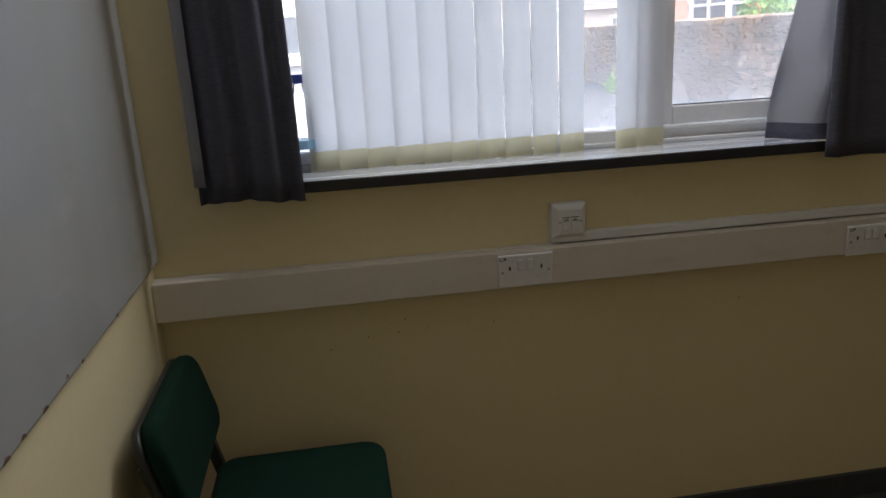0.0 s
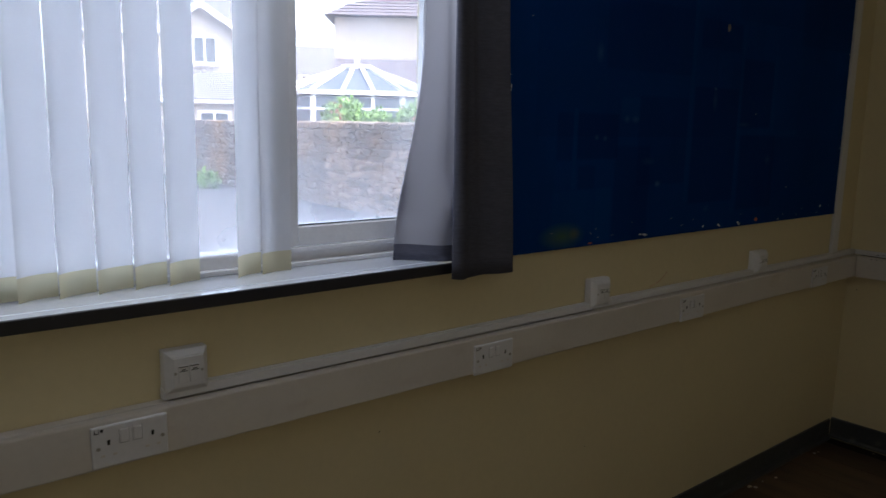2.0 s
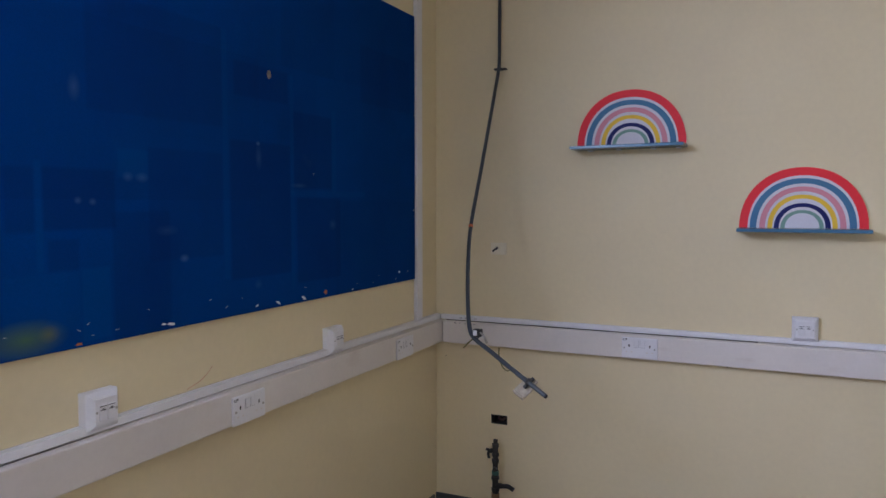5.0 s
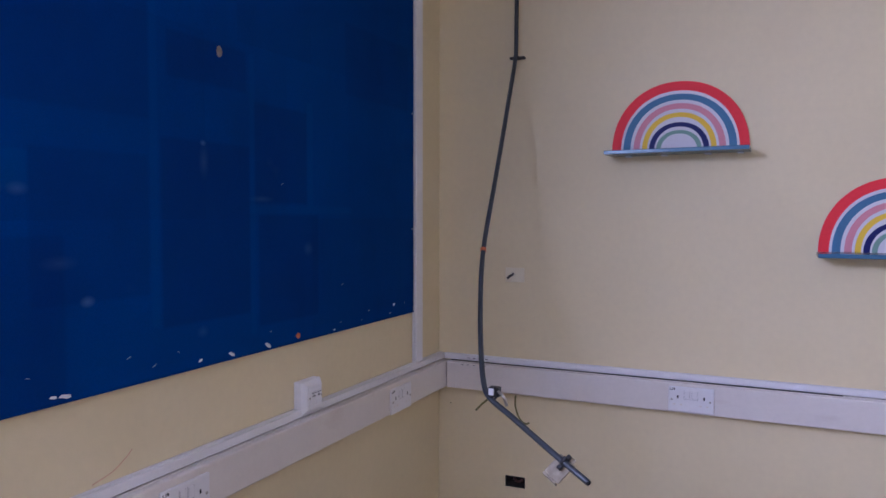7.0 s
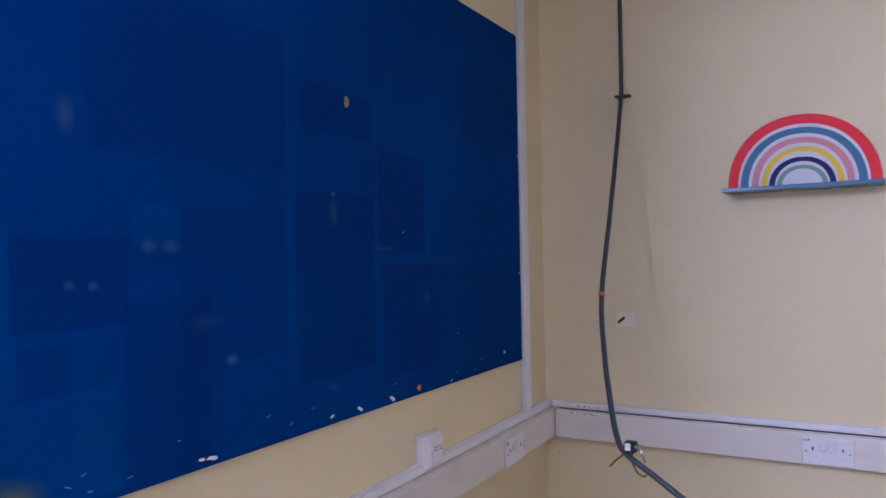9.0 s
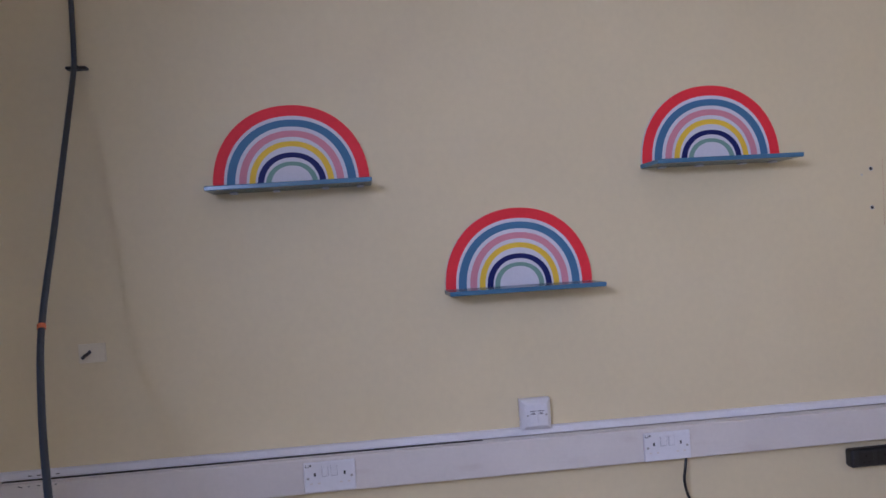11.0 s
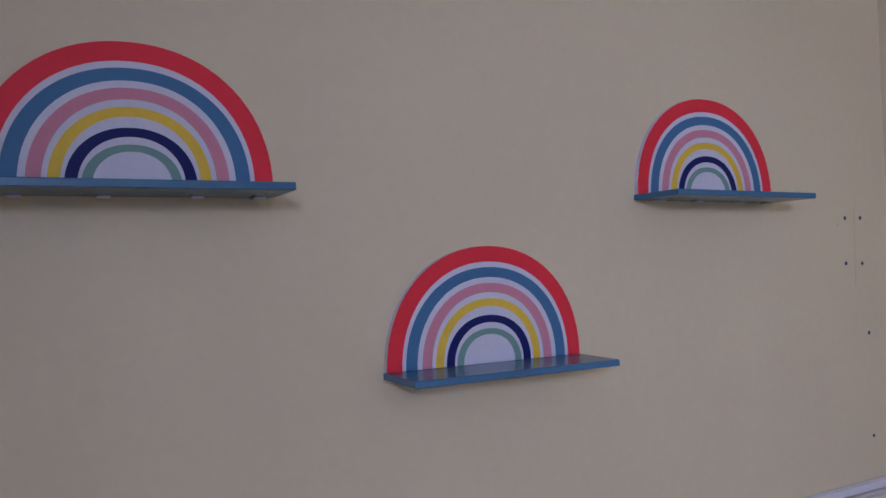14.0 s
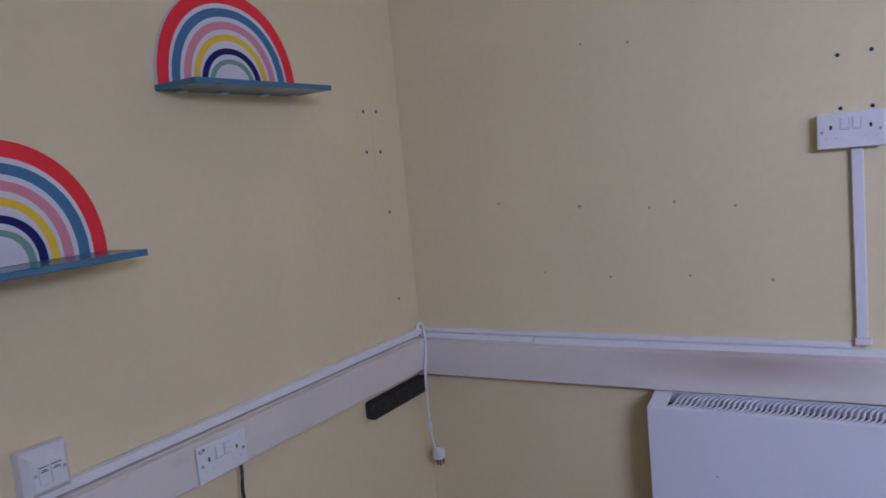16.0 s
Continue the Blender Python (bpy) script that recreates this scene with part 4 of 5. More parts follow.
shell.matrix_local = pose(0, 0.222, 0.690, -14, 0, 0)
for x in (-0.205, 0.205):
    part("leg", tube([(x, -0.19, 0.0), (x, -0.17, 0.22), (x, -0.165, 0.395)], 0.011, 8, 4), BLACKM, chair)
    part("leg", tube([(x, 0.235, 0.0), (x, 0.20, 0.22), (x, 0.185, 0.395)], 0.011, 8, 4), BLACKM, chair)
    part("back_upright", tube([(x * 0.97, 0.185, 0.395), (x * 0.97, 0.210, 0.50), (x * 0.95, 0.232, 0.62), (x * 0.95, 0.262, 0.72)], 0.017, 4, 5), BLACKM, chair)
    part("side_rail", tube([(x, -0.19, 0.397), (x, 0.19, 0.397)], 0.011, 8, 2), BLACKM, chair)

# ---- curtains and blind ----
def sheet(f, nu, nv, hem=0.0):
    bm = bmesh.new()
    g = [[bm.verts.new(f(i / nu, j / nv)) for i in range(nu + 1)] for j in range(nv + 1)]
    for j in range(nv):
        for i in range(nu):
            fc = bm.faces.new((g[j][i], g[j][i + 1], g[j + 1][i + 1], g[j + 1][i]))
            fc.smooth = True
            if hem and (j + 0.5) / nv < hem:
                fc.material_index = 1
    return bm


def thick(ob, t):
    s = ob.modifiers.new("thickness", "SOLIDIFY")
    s.thickness, s.offset = t, 0
    return ob


CT = 2.43
rail = tagged(part("curtain_rail", tube([(-0.72, 1.862, CT + 0.012), (1.30, 1.862, CT + 0.012)], 0.012, 10, 2), UPVC), "plain white curtain rail above the window", "curtain rail")
part("bracket", boxes((-0.68, -0.66, 1.874, NY, CT, CT + 0.02), (1.22, 1.24, 1.874, NY, CT, CT + 0.02)), UPVC, rail)


def smooth01(x):
    x = min(max(x, 0.0), 1.0)
    return x * x * (3 - 2 * x)


def left_drape(u, v):
    z = 1.112 + (CT - 1.112) * v + 0.006 * math.sin(5 * u) * (1 - v)
    return Vector((-0.604 + 0.242 * u - 0.02 * v * u, 1.842 + 0.016 * math.sin(u * 15 + 0.6) * (0.6 + 0.4 * v) + 0.008 * math.sin(u * 31 + v * 3) - 0.012 * (u - 0.5) ** 2, z))


drape = thing("curtain", pose(0, 0, LIFT), "charcoal fabric curtain drawn aside, with a pale lining", "curtain", "curtains at the window")
thick(part("fabric", sheet(left_drape, 60, 24), CURTAIN, drape), 0.003)
thick(part("lining", sheet(lambda u, v: Vector((-0.611 + 0.026 * u, 1.832 + 0.006 * math.sin(3 * u) - 0.010 * u, 1.158 + (CT - 1.158) * v)), 8, 16), LINING, drape, "pale grey lining edge"), 0.002)


def right_drape(u, v):
    bottom = 1.110 - 0.006 * math.sin(u * 3.0)
    z = bottom + (CT - bottom) * v
    width = 0.205 - 0.035 * smooth01(v * 1.6)
    wave = 0.030 * math.cos(u * 5.2 + 0.3) - 0.030 * max(0.0, 1 - u / 0.22) ** 2 + 0.009 * math.sin(u * 17 + v * 2.5) * (0.4 + 0.6 * v)
    return Vector((0.985 - 0.012 * v + width * u + 0.012 * v * math.sin(6 * u), 1.838 - wave * 0.8, z))


def right_lining(u, v):
    z = 1.149 + (CT - 1.149) * v
    flare = (1 - smooth01(v * 1.7)) ** 1.9
    left = 0.998 - 0.104 * flare
    crease = 0.018 * math.exp(-((v - 0.11) / 0.05) ** 2) * math.sin(u * 6.5) + 0.010 * math.sin(u * 8 + v * 4)
    return Vector((left + (1.04 - left) * u, 1.972 - 0.115 * u + crease, z))


drape = thing("curtain", pose(0, 0, LIFT), "charcoal curtain drawn aside with its grey lining turned into the window", "curtain", "curtains at the window")
thick(part("fabric", sheet(right_drape, 60, 30), CURTAIN, drape), 0.003)
thick(part("lining", sheet(right_lining, 30, 60, 0.036), [LINING, CURTAIN], drape, "pale grey lining with a dark hem"), 0.002)

blind = thing("vertical_blind", pose(0, 0, LIFT), "white vertical fabric blind with yellowed hems, partly drawn", "blind")
part("headrail", boxes((W0 + 0.01, W1 - 0.01, 1.985, 2.025, WZ1 - 0.035, WZ1 - 0.001), bevel=0.003), UPVC, blind)
SLATS = [(-0.3075 + 0.0733 * i, 22.5) for i in range(10)] + [(0.505, 28), (0.575, 10)]
for k, (x, turn) in enumerate(SLATS):
    random.seed(k)
    w, c, s = 0.0425, math.cos(radians(turn)), math.sin(radians(turn))
    bow = 0.010

    def vane(u, v, w=w, bow=bow, low=1.139, high=WZ1 - 0.036):
        q = 2 * u - 1
        return Vector((q * w, bow * (1 - q * q), low + (high - low) * v))
    for name, low, high, mat in (("slat", 1.196, WZ1 - 0.036, BLIND), ("slat_hem", 1.139, 1.1955, HEM)):
        ob = part(name, sheet(lambda u, v, low=low, high=high: vane(u, v, low=low, high=high), 6, 4), mat, blind, "yellowed weighted hem" if name == "slat_hem" else "")
        ob.matrix_local = pose(x, 2.006, 0, 0, 0, turn + random.uniform(-1.5, 1.5))

bottle = thing("water_bottle", pose(-0.360, 2.020, 1.1475 + LIFT), "clear plastic water bottle with a blue cap on the sill", "bottle")
bm = bmesh.new()
prof = [(0.030, 0.001), (0.0335, 0.006), (0.0335, 0.05), (0.032, 0.055), (0.0335, 0.06), (0.0335, 0.15), (0.030, 0.175), (0.016, 0.205), (0.0125, 0.215), (0.0125, 0.224)]
rings = [[bm.verts.new((r * math.cos(a * math.pi / 10), r * math.sin(a * math.pi / 10), z)) for a in range(20)] for r, z in prof]
for g, h in zip(rings, rings[1:]):
    for j in range(20):
        bm.faces.new((g[j], g[(j + 1) % 20], h[(j + 1) % 20], h[j]))
bm.faces.new(rings[0])
part("bottle_body", bm, BOTTLE, bottle, smooth=True)
part("cap", cylinder((0, 0, 0.222), (0, 0, 0.245), 0.0145, 18), material("blue_cap_plastic", (0.03, 0.07, 0.40), 0.4), bottle, "blue screw cap")
part("bottle_label", cylinder((0, 0, 0.060), (0, 0, 0.082), 0.0342, 20), material("pale_blue_label", (0.34, 0.62, 0.88), 0.5), bottle, "pale blue wrap label")

# ---- heater below the far trunking ----
heater = thing("wall_heater", pose(2.765, SY, 0, 0, 0, 180), "white enamelled wall heater with a slatted top grille", "heater")
HL, HB, HT = 1.15, 0.20, 0.789
part("front_panel", boxes((0, HL, -0.134, -0.122, HB, HT), bevel=0.004, segments=2), HEATER, heater)
part("side_panel", boxes((0, 0.004, -0.1215, -0.030, HB, HT - 0.006), bevel=0.001), HEATER, heater)
part("side_panel", boxes((HL - 0.004, HL, -0.1215, -0.030, HB, HT - 0.002), bevel=0.001), HEATER, heater)
part("back_panel", boxes((0.004, HL - 0.004, -0.036, -0.030, HB, HT + 0.016), bevel=0.001), HEATER, heater)
# Element raised and darkened so its colour gives the grille gaps their shade.
part("core", boxes((0.01, HL - 0.01, -0.118, -0.042, HB + 0.02, HT - 0.014)), material("shade_brown_element", (0.055, 0.042, 0.036), 0.8, vary=0.4, scale=30), heater, "brown element below the grille, darkened as shade between the slats")
slope = pose(0, -0.128, HT - 0.004, 13, 0, 0)
rim = part("top_rim", boxes((0, 0.050, 0.004, 0.094, -0.003, 0.001), (0.0502, HL, 0.004, 0.012, -0.003, 0.001), (0.0502, HL, 0.086, 0.094, -0.003, 0.001), bevel=0.0008), HEATER, heater)
rim.matrix_local = slope
bar = bmesh.new()
line = [(0.034 * (t - 0.5) - 0.006 * math.sin(math.pi * 2 * (t - 0.5)), 0.013 + 0.072 * t) for t in (k / 6 for k in range(7))]
low = [[bar.verts.new((x + s, y, z)) for s, z in ((-0.0023, -0.005), (0.0023, -0.005), (0.0023, 0.0), (-0.0023, 0.0))] for x, y in line]
for g, h in zip(low, low[1:]):
    for k in range(4):
        bar.faces.new((g[k], g[(k + 1) % 4], h[(k + 1) % 4], h[k]))
bar.faces.new(low[0]), bar.faces.new(low[-1])
blade = mesh("grille_slat", bar, HEATER)
for i in range(78):
    ob = new("grille_slat", blade)
    ob.parent = heater
    ob.matrix_local = slope @ pose(0.070 + 0.0136 * i, 0, 0)
for x in (0.12, HL - 0.12):
    part("wall_bracket", boxes((x - 0.02, x + 0.02, -0.0295, -0.001, HB + 0.08, HT - 0.06)), HEATER, heater)
dent = tagged(part("paint_chip", boxes((2.585, 2.590, SY + 0.1342, SY + 0.1346, 0.612, 0.6135)), INK), "tiny dark chip in the heater's enamel", "mark")


# ---- holes, screws and marks on the walls ----
SCUFF = material("brown_scuff", (0.16, 0.12, 0.08), 0.8)


def wall_mark(name, m, r, mat, label, category, group, proud=0.0010, ring=True):
    t = part(name, cylinder((0, -proud, 0), (0, 0.0005, 0), r, 10), mat)
    t.matrix_world = m
    tagged(t, label, category, group)
    if ring:
        part("rim", extrude([(r * 1.5 * math.cos(k * 0.628) * (1 + 0.2 * math.sin(3 * k)), r * 1.5 * math.sin(k * 0.628)) for k in range(10)], -0.0005, -0.0001), PLASTER, t, "chipped plaster rim")


for y, z, r in ((-0.801, 1.680, 0.0042), (-0.869, 1.681, 0.0042), (-0.798, 1.556, 0.0042), (-0.870, 1.554, 0.0042), (-0.888, 1.360, 0.0040), (-0.890, 1.074, 0.0036)):
    wall_mark("screw_hole", pose(EX, y, z, 0, 0, -90), r * 1.25, BLACKM, "dark screw hole with a plug in the cream wall", "screw hole", "screw holes in the wall")
for y, z in ((-0.769, 1.662), (-0.895, 1.668)):
    wall_mark("screw_hole", pose(EX, y, z, 0, 0, -90), 0.004, PLASTER, "filled screw hole in the cream wall", "screw hole", "screw holes in the wall", ring=False)
for x, z in ((2.283, 1.668), (2.211, 1.671), (2.280, 1.540), (2.212, 1.539)):
    wall_mark("screw_hole", pose(x, SY, z, 0, 0, 180), 0.0048, BLACKM, "dark screw hole with a plug above the socket", "screw hole", "screw holes in the wall")
for x, z, r in ((2.760, 1.322, 0.004), (2.532, 1.316, 0.004), (2.448, 1.116, 0.005), (2.659, 1.128, 0.0035), (2.792, 1.782, 0.0045), (2.927, 1.798, 0.004), (3.229, 1.358, 0.004), (2.886, 1.126, 0.004), (2.964, 1.335, 0.006), (2.690, 1.334, 0.005), (3.09, 1.14, 0.003)):
    wall_mark("putty_mark", pose(x, SY, z, 0, 0, 180), r, material("grey_putty", (0.40, 0.34, 0.26), 0.9, vary=0.3, scale=90), "grey putty mark stuck to the cream wall", "mark", "putty marks on the wall", ring=False)
random.seed(21)
for x, z in ((0.809, 0.724), (-0.34, 0.70), (-0.24, 0.725), (-0.225, 0.722), (-0.19, 0.745), (0.03, 0.735), (-0.16, 0.73), (-0.08, 0.735), (-0.14, 0.765), (0.10, 0.73), (1.64, 0.46)):
    wall_mark("scuff_mark", pose(x, NY, z, 0, random.uniform(-40, 40), 0) @ Matrix.Diagonal((random.uniform(1.2, 2.6), 1, 1, 1)), random.uniform(0.0008, 0.0017), SCUFF, "small dark scuff on the cream wall below the window", "mark", "scuff marks on the wall", 0.0006, False)
for y, z in ((1.86, 0.765), (0.62, 0.823)):
    wall_mark("scuff_mark", pose(EX, y, z, 0, 20, -90), 0.0022, SCUFF, "small dark scuff on the cream wall", "mark", "scuff marks on the wall", 0.0006, False)

CRAYON = material("faded_red_crayon", (0.66, 0.42, 0.27), 0.8, vary=0.15, scale=60)
tagged(part("crayon_mark", tube([(1.950, NY - 0.0003, 0.970), (2.000, NY - 0.0003, 0.982), (2.033, NY - 0.0003, 1.000), (2.050, NY - 0.0003, 1.014)], 0.0012, 5), CRAYON), "faint red crayon stroke on the cream wall", "mark")
tagged(part("pencil_line", tube([(EX - 0.0002, -0.843, 1.712), (EX - 0.0002, -0.840, 1.60), (EX - 0.0002, -0.837, 1.494)], 0.0005, 5), CRAYON), "faint upright brown line on the cream wall", "mark")

random.seed(5)
for i in range(26):
    x, y = random.choice(((EX - random.uniform(0.036, 0.10), random.uniform(0.0, 1.75)), (random.uniform(1.6, 3.4), NY - random.uniform(0.036, 0.07))))
    s = random.uniform(0.003, 0.009)
    bm = bmesh.new()
    bmesh.ops.create_icosphere(bm, subdivisions=1, radius=s)
    for v in bm.verts:
        v.co = Vector((v.co.x * random.uniform(0.7, 1.6), v.co.y * random.uniform(0.7, 1.4), v.co.z * 0.35))
    ob = part("debris", bm, random.choice((PLASTER, SCRAP, PLASTER, BEIGE)))
    ob.location = (x, y, s * 0.3)
    tagged(ob, "small pale crumb of plaster on the dark floor", "debris", "crumbs on the floor")

# ---- outside the window ----
GZ = -0.15
tagged(part("ground", boxes((-400, 400, NY + 0.28, 800, GZ - 0.3, GZ)), ASPHALT), "grey asphalt yard and lane outside the window", "ground", kind="structure")

# rubble garden wall along the lane
garden_wall = thing("garden_wall", pose(7.35, 9.0, GZ, 0, 0, 88), "weathered rubble stone garden wall along the lane", "garden wall")
part("mortar_core", boxes((0, 26, -0.40, -0.05, 0, 1.66)), MORTAR, garden_wall)
random.seed(8)
stones = []
for k in range(10):
    bm = boxes((-0.5, 0.5, -0.5, 0.5, -0.5, 0.5), bevel=0.14, segments=1)
    for v in bm.verts:
        v.co += Vector([random.uniform(-0.09, 0.09) for _ in range(3)])
    stones.append(mesh("stone", bm, STONE))
count, rest, z = 0, bmesh.new(), 0.0
while z < 1.60:
    h = random.uniform(0.075, 0.15)
    u = random.uniform(-0.1, 0)
    while u < 25.5:
        w = random.uniform(0.10, 0.40)
        split = random.random() < 0.4
        cut = random.uniform(0.4, 0.6) * h
        for z0, z1 in ((z, z + cut), (z + cut, z + h)) if split else ((z, z + h),):
            lift = random.uniform(-0.012, 0.012)
            m = pose(u + w / 2, -0.04 + random.uniform(-0.02, 0.015), (z0 + z1) / 2 + lift, random.uniform(-5, 5), random.uniform(-7, 7), random.uniform(-5, 5)) @ Matrix.Diagonal((w - 0.02, 0.12, z1 - z0 - 0.012, 1))
            if u < 4.6 and count < 300:
                ob = new("stone", random.choice(stones))
                ob.parent = garden_wall
                ob.matrix_local = m
                count += 1
            else:
                tmp = random.choice(stones).copy()
                tmp.transform(m)
                rest.from_mesh(tmp)
                bpy.data.meshes.remove(tmp)
        u += w
    z += h
ob = part("stonework", rest, STONE, garden_wall)
ob["kind"] = "stuff"
for i in range(26):
    part("coping_stone", boxes((i + 0.01, i + 0.98, -0.43, -0.01, 1.62, 1.70 + random.uniform(-0.01, 0.02)), bevel=0.03), STONE, garden_wall)


def bush(name, x, y, z, size, n, flowers, label):
    b = thing(name, pose(x, y, GZ), label, "bush")
    part("stem", cylinder((0, 0, 0), (0, 0, z - GZ), 0.05, 8, 0.02), WOODW, b)
    bm, fl = bmesh.new(), bmesh.new()
    for i in range(n):
        d = Vector((random.gauss(0, 1), random.gauss(0, 1), random.gauss(0, 0.7)))
        d = d.normalized() * size * random.uniform(0.35, 1.0) ** 0.6 * random.uniform(0.8, 1.2)
        tgt = fl if flowers and random.random() < 0.05 else bm
        s = random.uniform(0.05, 0.10)
        m = Matrix.Translation(d + Vector((0, 0, z - GZ))) @ Euler([random.uniform(0, 6.3) for _ in range(3)]).to_matrix().to_4x4()
        v = [tgt.verts.new(m @ Vector(q)) for q in ((-s, 0, 0), (0, -s * 0.5, 0.01), (s, 0, 0), (0, s * 0.5, 0.01))]
        tgt.faces.new(v)
    part("foliage", bm, LEAF, b)["kind"] = "stuff"
    if flowers:
        part("blossom", fl, FLOWER, b, "small pink blossoms")["kind"] = "stuff"
    else:
        fl.free()


random.seed(14)
bush("garden_bush", 9.1, 15.6, 1.66, 0.48, 800, True, "green garden bush with pink flowers behind the stone wall")
bush("garden_bush", 9.4, 13.3, 1.62, 0.36, 600, True, "green garden bush with pink flowers behind the stone wall")
bush("garden_bush", 9.3, 14.4, 1.52, 0.34, 500, False, "low green bush behind the stone wall")
bush("weeds", 7.0, 18.6, 0.05, 0.28, 260, False, "green weeds at the foot of the stone wall")


def gable_roof(w, l, h, z, over, mat, rows=14):
    """A pitched roof of overlapping courses; its ridge runs along local y."""
    bm = bmesh.new()
    half = w / 2 + over
    for sgn in (-1, 1):
        for i in range(rows):
            a, b = i / rows, (i + 1.15) / rows
            pts = [(sgn * half * (1 - a), z + h * a + 0.03), (sgn * half * (1 - min(b, 1)), z + h * min(b, 1) + 0.01), (sgn * half * (1 - min(b, 1)), z + h * min(b, 1) - 0.06), (sgn * half * (1 - a), z + h * a - 0.04)]
            lo = [bm.verts.new((x, -l / 2 - over, q)) for x, q in pts]
            hi = [bm.verts.new((x, l / 2 + over, q)) for x, q in pts]
            for k in range(4):
                bm.faces.new((lo[k], lo[(k + 1) % 4], hi[(k + 1) % 4], hi[k]))
            bm.faces.new(lo), bm.faces.new(hi)
    return bm


def hip_roof(w, l, h, z, over, rows=16):
    """A roof hipped on all four sides, laid in courses."""
    bm = bmesh.new()
    for i in range(rows):
        a, b = i / rows, min((i + 1.12) / rows, 1)
        rings = []
        for t, dz in ((a, 0.04), (b, 0.0)):
            x, y = (w / 2 + over) * (1 - t), (l / 2 + over) - (w / 2 + over) * t
            rings.append([bm.verts.new((sx * max(x, 0.02), sy * y, z + h * t + dz)) for sx, sy in ((-1, -1), (1, -1), (1, 1), (-1, 1))])
        for k in range(4):
            bm.faces.new((rings[0][k], rings[0][(k + 1) % 4], rings[1][(k + 1) % 4], rings[1][k]))
        bm.faces.new(rings[0])
    return bm


def house(m, w, l, eaves, rise, wall_mat, roof_mat, windows, label, chimney=True, frame_mat=UPVC, hipped=False):
    """A gabled house; windows: (side, along, z, width, height), side 0 the local -y gable, 1 the local -x flank, 2 the local +x flank."""
    hs = thing("house", m, label, "house")
    outline = [(-w / 2, 0), (w / 2, 0), (w / 2, eaves)] + ([] if hipped else [(0, eaves + rise)]) + [(-w / 2, eaves)]
    part("house_wall", extrude(outline, -l / 2, l / 2), wall_mat, hs)
    part("roof", hip_roof(w, l, rise, eaves, 0.4) if hipped else gable_roof(w, l, rise, eaves, 0.3, roof_mat), roof_mat, hs)
    if not hipped:
        part("bargeboard", extrude([(-w / 2 - 0.32, eaves - 0.25), (-w / 2 - 0.32, eaves - 0.02), (0, eaves + rise + 0.02), (w / 2 + 0.32, eaves - 0.02), (w / 2 + 0.32, eaves - 0.25), (0, eaves + rise - 0.22)], -l / 2 - 0.36, -l / 2 - 0.31), UPVC, hs)
    for sx in () if hipped else (-1, 1):
        part("gutter", boxes(((w / 2 + 0.28) * sx - 0.05, (w / 2 + 0.28) * sx + 0.05, -l / 2 - 0.3, l / 2 + 0.3, eaves - 0.14, eaves - 0.04), bevel=0.02), UPVC, hs)
    if chimney:
        c = part("chimney", boxes((-0.45, 0.45, l / 4 - 0.3, l / 4 + 0.3, eaves + rise - 0.6, eaves + rise + 0.9), (-0.52, 0.52, l / 4 - 0.37, l / 4 + 0.37, eaves + rise + 0.9, eaves + rise + 1.02)), BRICKR, hs)
        for dx in (-0.22, 0.22):
            part("chimney_pot", cylinder((dx, l / 4, eaves + rise + 1.02), (dx, l / 4, eaves + rise + 1.42), 0.13, 12, 0.10), BRICKR, c)
    for side, a, z, ww, hh in windows:
        wm = pose(a, -l / 2, z) if side == 0 else pose(-w / 2, a, z, 0, 0, -90) if side == 1 else pose(w / 2, a, z, 0, 0, 90)
        o = part("window", boxes((-ww / 2, ww / 2, -0.03, -0.005, -hh / 2, hh / 2)), DGLASS, hs)
        o.matrix_local = wm
        part("frame", boxes((-ww / 2 - 0.05, -ww / 2 + 0.04, -0.07, -0.031, -hh / 2 - 0.05, hh / 2 + 0.05), (ww / 2 - 0.04, ww / 2 + 0.05, -0.07, -0.031, -hh / 2 - 0.05, hh / 2 + 0.05), (-ww / 2 + 0.04, ww / 2 - 0.04, -0.07, -0.031, hh / 2 - 0.04, hh / 2 + 0.05),
                             (-ww / 2 + 0.04, ww / 2 - 0.04, -0.07, -0.031, -hh / 2 - 0.05, -hh / 2 + 0.04), (-0.035, 0.035, -0.07, -0.031, -hh / 2 + 0.04, hh / 2 - 0.04)), frame_mat, o)
        part("sill", boxes((-ww / 2 - 0.1, ww / 2 + 0.1, -0.16, -0.005, -hh / 2 - 0.13, -hh / 2 - 0.052)), wall_mat, o)
    return hs


def at(az, dist):
    return -0.225 + dist * math.sin(radians(az)), 0.371 + dist * math.cos(radians(az))


x, y = at(39.6, 34.0)
big_house = house(pose(x, y, GZ, 0, 0, 52), 8.0, 9.4, 5.75, 2.5, RENDERW, TILE, [(1, 0.9, 4.35, 0.9, 1.5), (1, -2.6, 4.5, 0.9, 1.5), (1, 2.2, 1.6, 1.2, 1.2)], "large cream rendered house with a hipped brown roof", False, WOODW, True)
vent = part("vent_pipe", cylinder((0, 0, -0.7), (0, 0, 0.40), 0.13, 10, 0.11), SLATE, big_house, "grey vent pipe on the roof")
vent.matrix_local = big_house.matrix_world.inverted() @ pose(16.99, 28.1, 5.95)
part("vent_cap", cylinder((0, 0, 0.40), (0, 0, 0.50), 0.18, 10, 0.08), SLATE, vent)
x, y = at(37.6, 28.0)
house(pose(x, y, GZ, 0, 0, 52), 3.4, 6.0, 2.75, 1.25, RENDERW, TILE, [(1, 0.0, 1.6, 0.9, 1.2)], "low cream extension with a sloping brown tiled roof", False, WOODW)
x, y = at(21.8, 33.0)
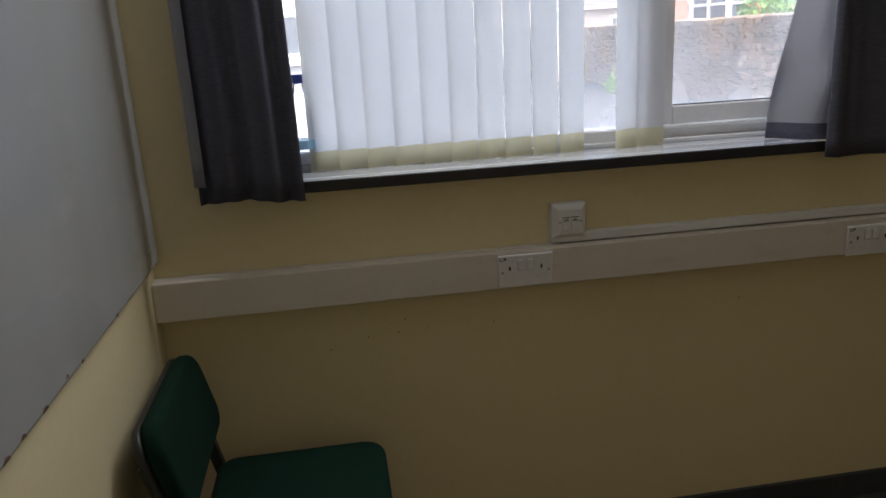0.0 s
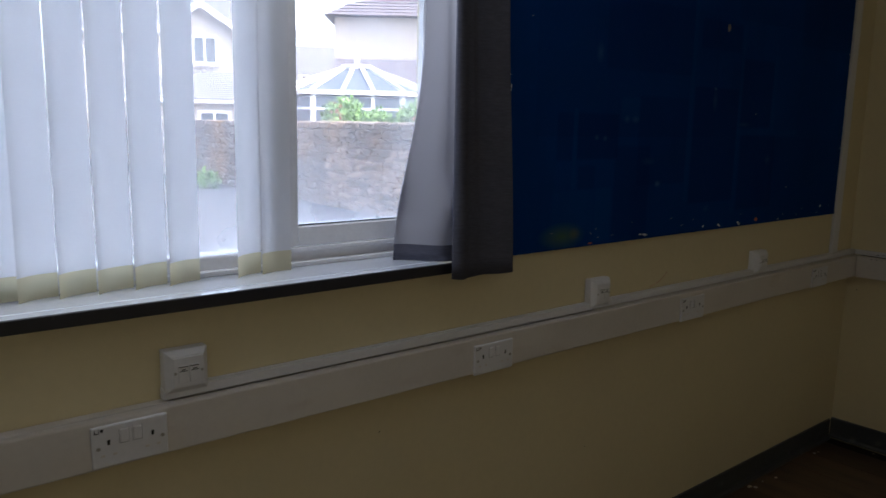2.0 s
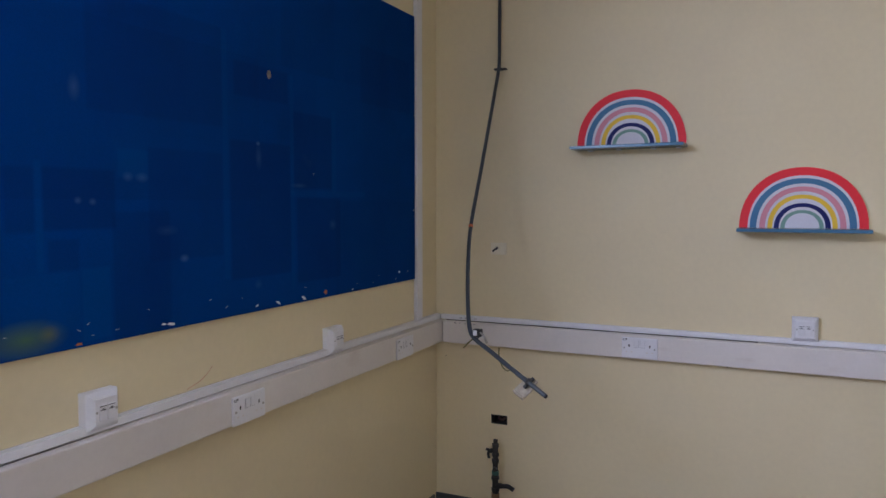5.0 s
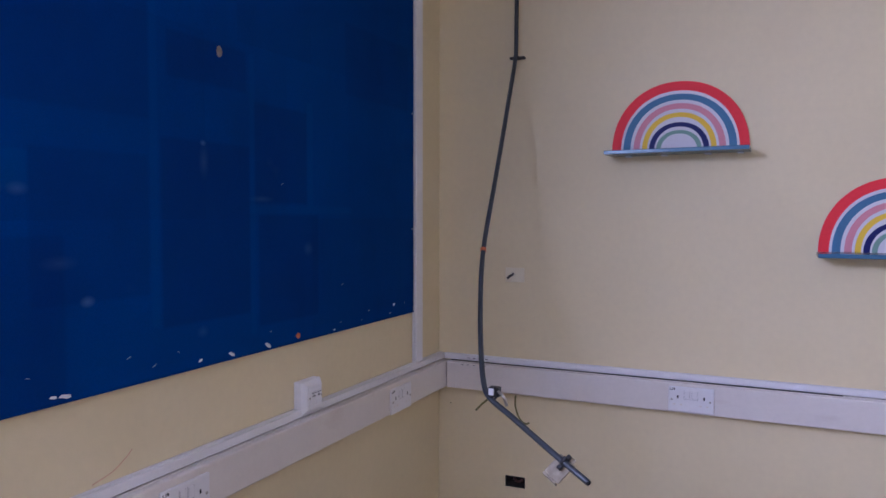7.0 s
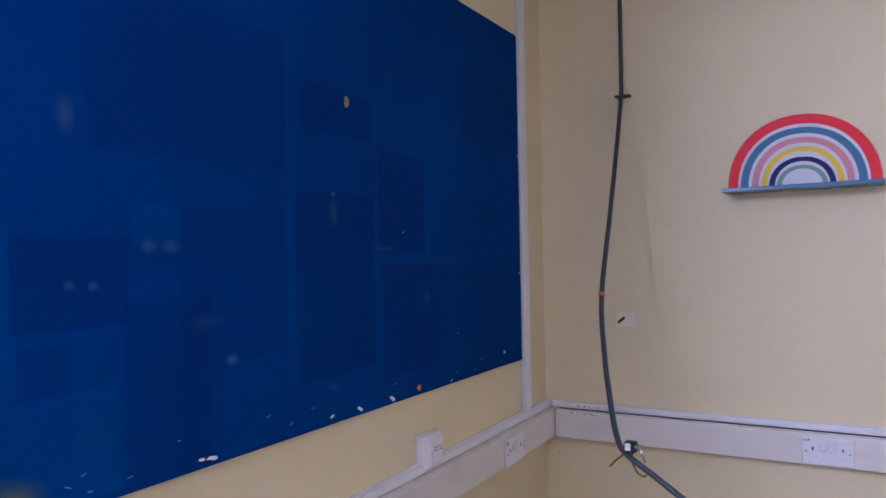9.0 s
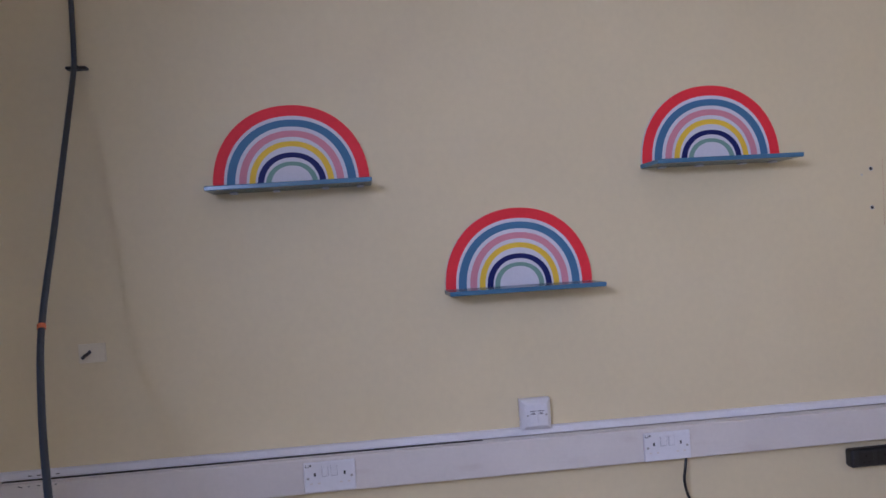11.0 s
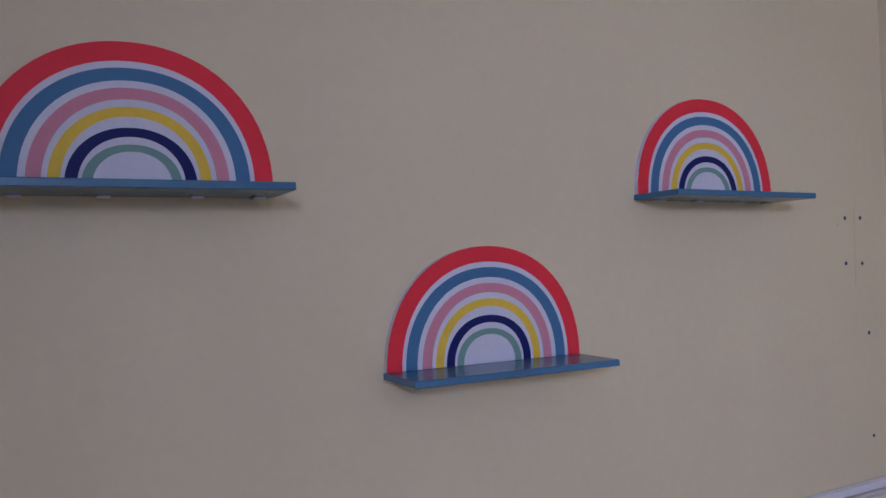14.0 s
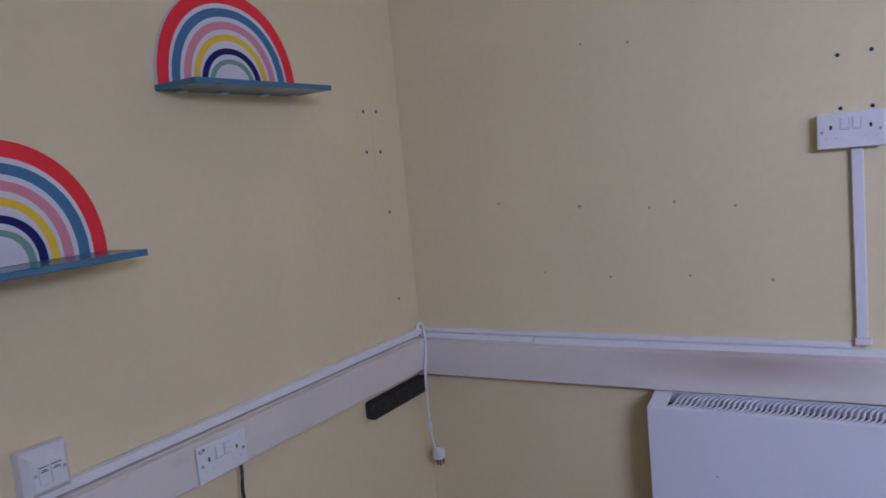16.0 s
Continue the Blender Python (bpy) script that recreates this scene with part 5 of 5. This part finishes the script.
house(pose(x, y, GZ, 0, 0, -24), 4.2, 9.0, 4.2, 1.6, RENDERW, SLATE, [(0, 0.1, 4.15, 0.8, 0.9), (0, -1.0, 1.7, 1.0, 1.2)], "cream rendered gabled house with a slate roof", False)
x, y = at(20.6, 38.5)
house(pose(x, y, GZ, 0, 0, 66), 7.0, 9.0, 5.4, 2.6, RENDERW, SLATE, [(0, 0, 4.3, 1.0, 1.2)], "cream house with a slate roof and brick chimney", True)
x, y = at(22.3, 26.8)
house(pose(x, y, GZ, 0, 0, 66), 3.4, 5.0, 2.35, 0.95, RENDERW, SLATE, [(1, 0.0, 1.5, 0.9, 0.9)], "low cream outbuilding with a slate roof", False)
x, y = at(28.6, 48.0)
house(pose(x, y, GZ, 0, 0, 60), 7.0, 12.0, 4.4, 1.9, RENDERW, SLATE, [(1, 0.0, 3.2, 0.9, 1.1)], "distant cream house with a grey slate roof", False)
house(pose(-2.6, 15.2, GZ, 0, 0, 90), 7.0, 8.0, 3.6, 1.6, WRENDER, SLATE, [(1, 2.2, 1.85, 1.0, 0.9), (1, -0.4, 1.85, 1.2, 0.9), (1, -1.62, 1.76, 0.95, 0.60)], "white rendered bungalow across the yard", False)

pier = thing("brick_pier", pose(8.05, 17.35, GZ, 0, 0, -25), "tall salmon-red brick pier behind the garden wall", "brick pier")
part("shaft", boxes((-0.15, 0.15, -0.15, 0.15, 0, 3.78), bevel=0.01), SALMON, pier)
part("cap", boxes((-0.19, 0.19, -0.19, 0.19, 3.781, 3.87), bevel=0.015), SALMON, pier)

# conservatory behind the garden wall
cx, cy = at(32.5, 20.8)
con = thing("conservatory", pose(cx, cy, GZ, 0, 0, -32), "white conservatory with a faceted glazed roof and finial", "conservatory")
A, B, EV, AP = 2.05, 1.75, 2.42, 3.12
corners = [(-A, -B * 0.45), (-A * 0.55, -B), (A * 0.55, -B), (A, -B * 0.45), (A, B), (-A, B)]
apex = [(-0.35, 0.0), (0.35, 0.0)]
part("base_wall", extrude([(p[0], p[1]) for p in corners], 0, 0.7), BRICKR, con).matrix_local = Matrix(((1, 0, 0, 0), (0, 0, 1, 0), (0, 1, 0, 0), (0, 0, 0, 1)))
for (x0, y0), (x1, y1) in zip(corners, corners[1:] + corners[:1]):
    L, ang = math.hypot(x1 - x0, y1 - y0), math.degrees(math.atan2(y1 - y0, x1 - x0))
    m = pose(x0, y0, 0, 0, 0, ang)
    n = max(1, round(L / 0.75))
    w = part("side_window", boxes((0.03, L - 0.03, 0.03, 0.045, 0.7, EV - 0.1)), POLY, con)
    w.matrix_local = m
    part("frame", boxes(*[(L * i / n - 0.045, L * i / n + 0.045, -0.02, 0.08, 0.7, EV - 0.05) for i in range(n + 1)], (0.046, L - 0.046, -0.015, 0.075, 0.7, 0.78), (0.046, L - 0.046, -0.015, 0.075, EV - 0.42, EV - 0.36), bevel=0.005), UPVC, w)
    g = part("eaves_beam", boxes((-0.06, L + 0.06, -0.10, 0.06, EV - 0.05, EV + 0.06), bevel=0.015), UPVC, con)
    g.matrix_local = m
    a0, a1 = (apex[0] if x0 < 0 else apex[1]), (apex[0] if x1 < 0 else apex[1])
    bm = bmesh.new()
    vs = [bm.verts.new((x0, y0, EV + 0.05)), bm.verts.new((x1, y1, EV + 0.05)), bm.verts.new((*a1, AP))]
    if a0 != a1:
        vs.append(bm.verts.new((*a0, AP)))
    bm.faces.new(vs)
    thick(part("roof_pane", bm, POLY, con), 0.03)
    for i in range(n + 1):
        t = i / n
        s = Vector((x0 + (x1 - x0) * t, y0 + (y1 - y0) * t, EV + 0.08))
        e = Vector((a0[0] + (a1[0] - a0[0]) * t, a0[1] + (a1[1] - a0[1]) * t, AP + 0.03))
        part("roof_bar", tube([s, e], 0.060, 6, 2), UPVC, con)
part("ridge", boxes((-0.42, 0.42, -0.09, 0.09, AP + 0.02, AP + 0.12), bevel=0.03), UPVC, con)
part("finial", cylinder((0, 0, AP + 0.12), (0, 0, AP + 0.62), 0.06, 10, 0.01), UPVC, con)
for bar in (0.10, 0.2):
    part("finial_ring", cylinder((0, 0, AP + 0.12 + bar), (0, 0, AP + 0.15 + bar), 0.08, 10), UPVC, con)
post = tagged(part("washing_post", cylinder((10.4, 12.4, GZ), (10.4, 12.4, 2.05), 0.07, 10), material("blue_paint", (0.05, 0.17, 0.45), 0.5)), "blue painted post behind the garden wall", "post")

# ---- floor planks, last ----
random.seed(3)
PW, PL = 0.192, 1.25
plank = mesh("plank", boxes((0.0008, PW - 0.0008, 0.0008, PL - 0.0008, -0.012, 0.0), bevel=0.0012), PLANK)
x = WX
while x + PW <= EX + 0.02:
    off = -random.uniform(0.1, PL - 0.1)
    y = SY + off
    while y < NY:
        y0, y1 = max(y, SY), min(y + PL, NY)
        if y1 - y0 > 0.02:
            whole = y >= SY and y + PL <= NY and x + PW <= EX
            ob = new("plank", plank if whole else mesh("plank", boxes((0.0008, min(PW, EX - x) - 0.0008, 0.0008, y1 - y0 - 0.0008, -0.012, 0.0), bevel=0.0012), PLANK))
            ob.parent = floor
            ob.location = (x, y0, 0)
        y += PL
    x += PW
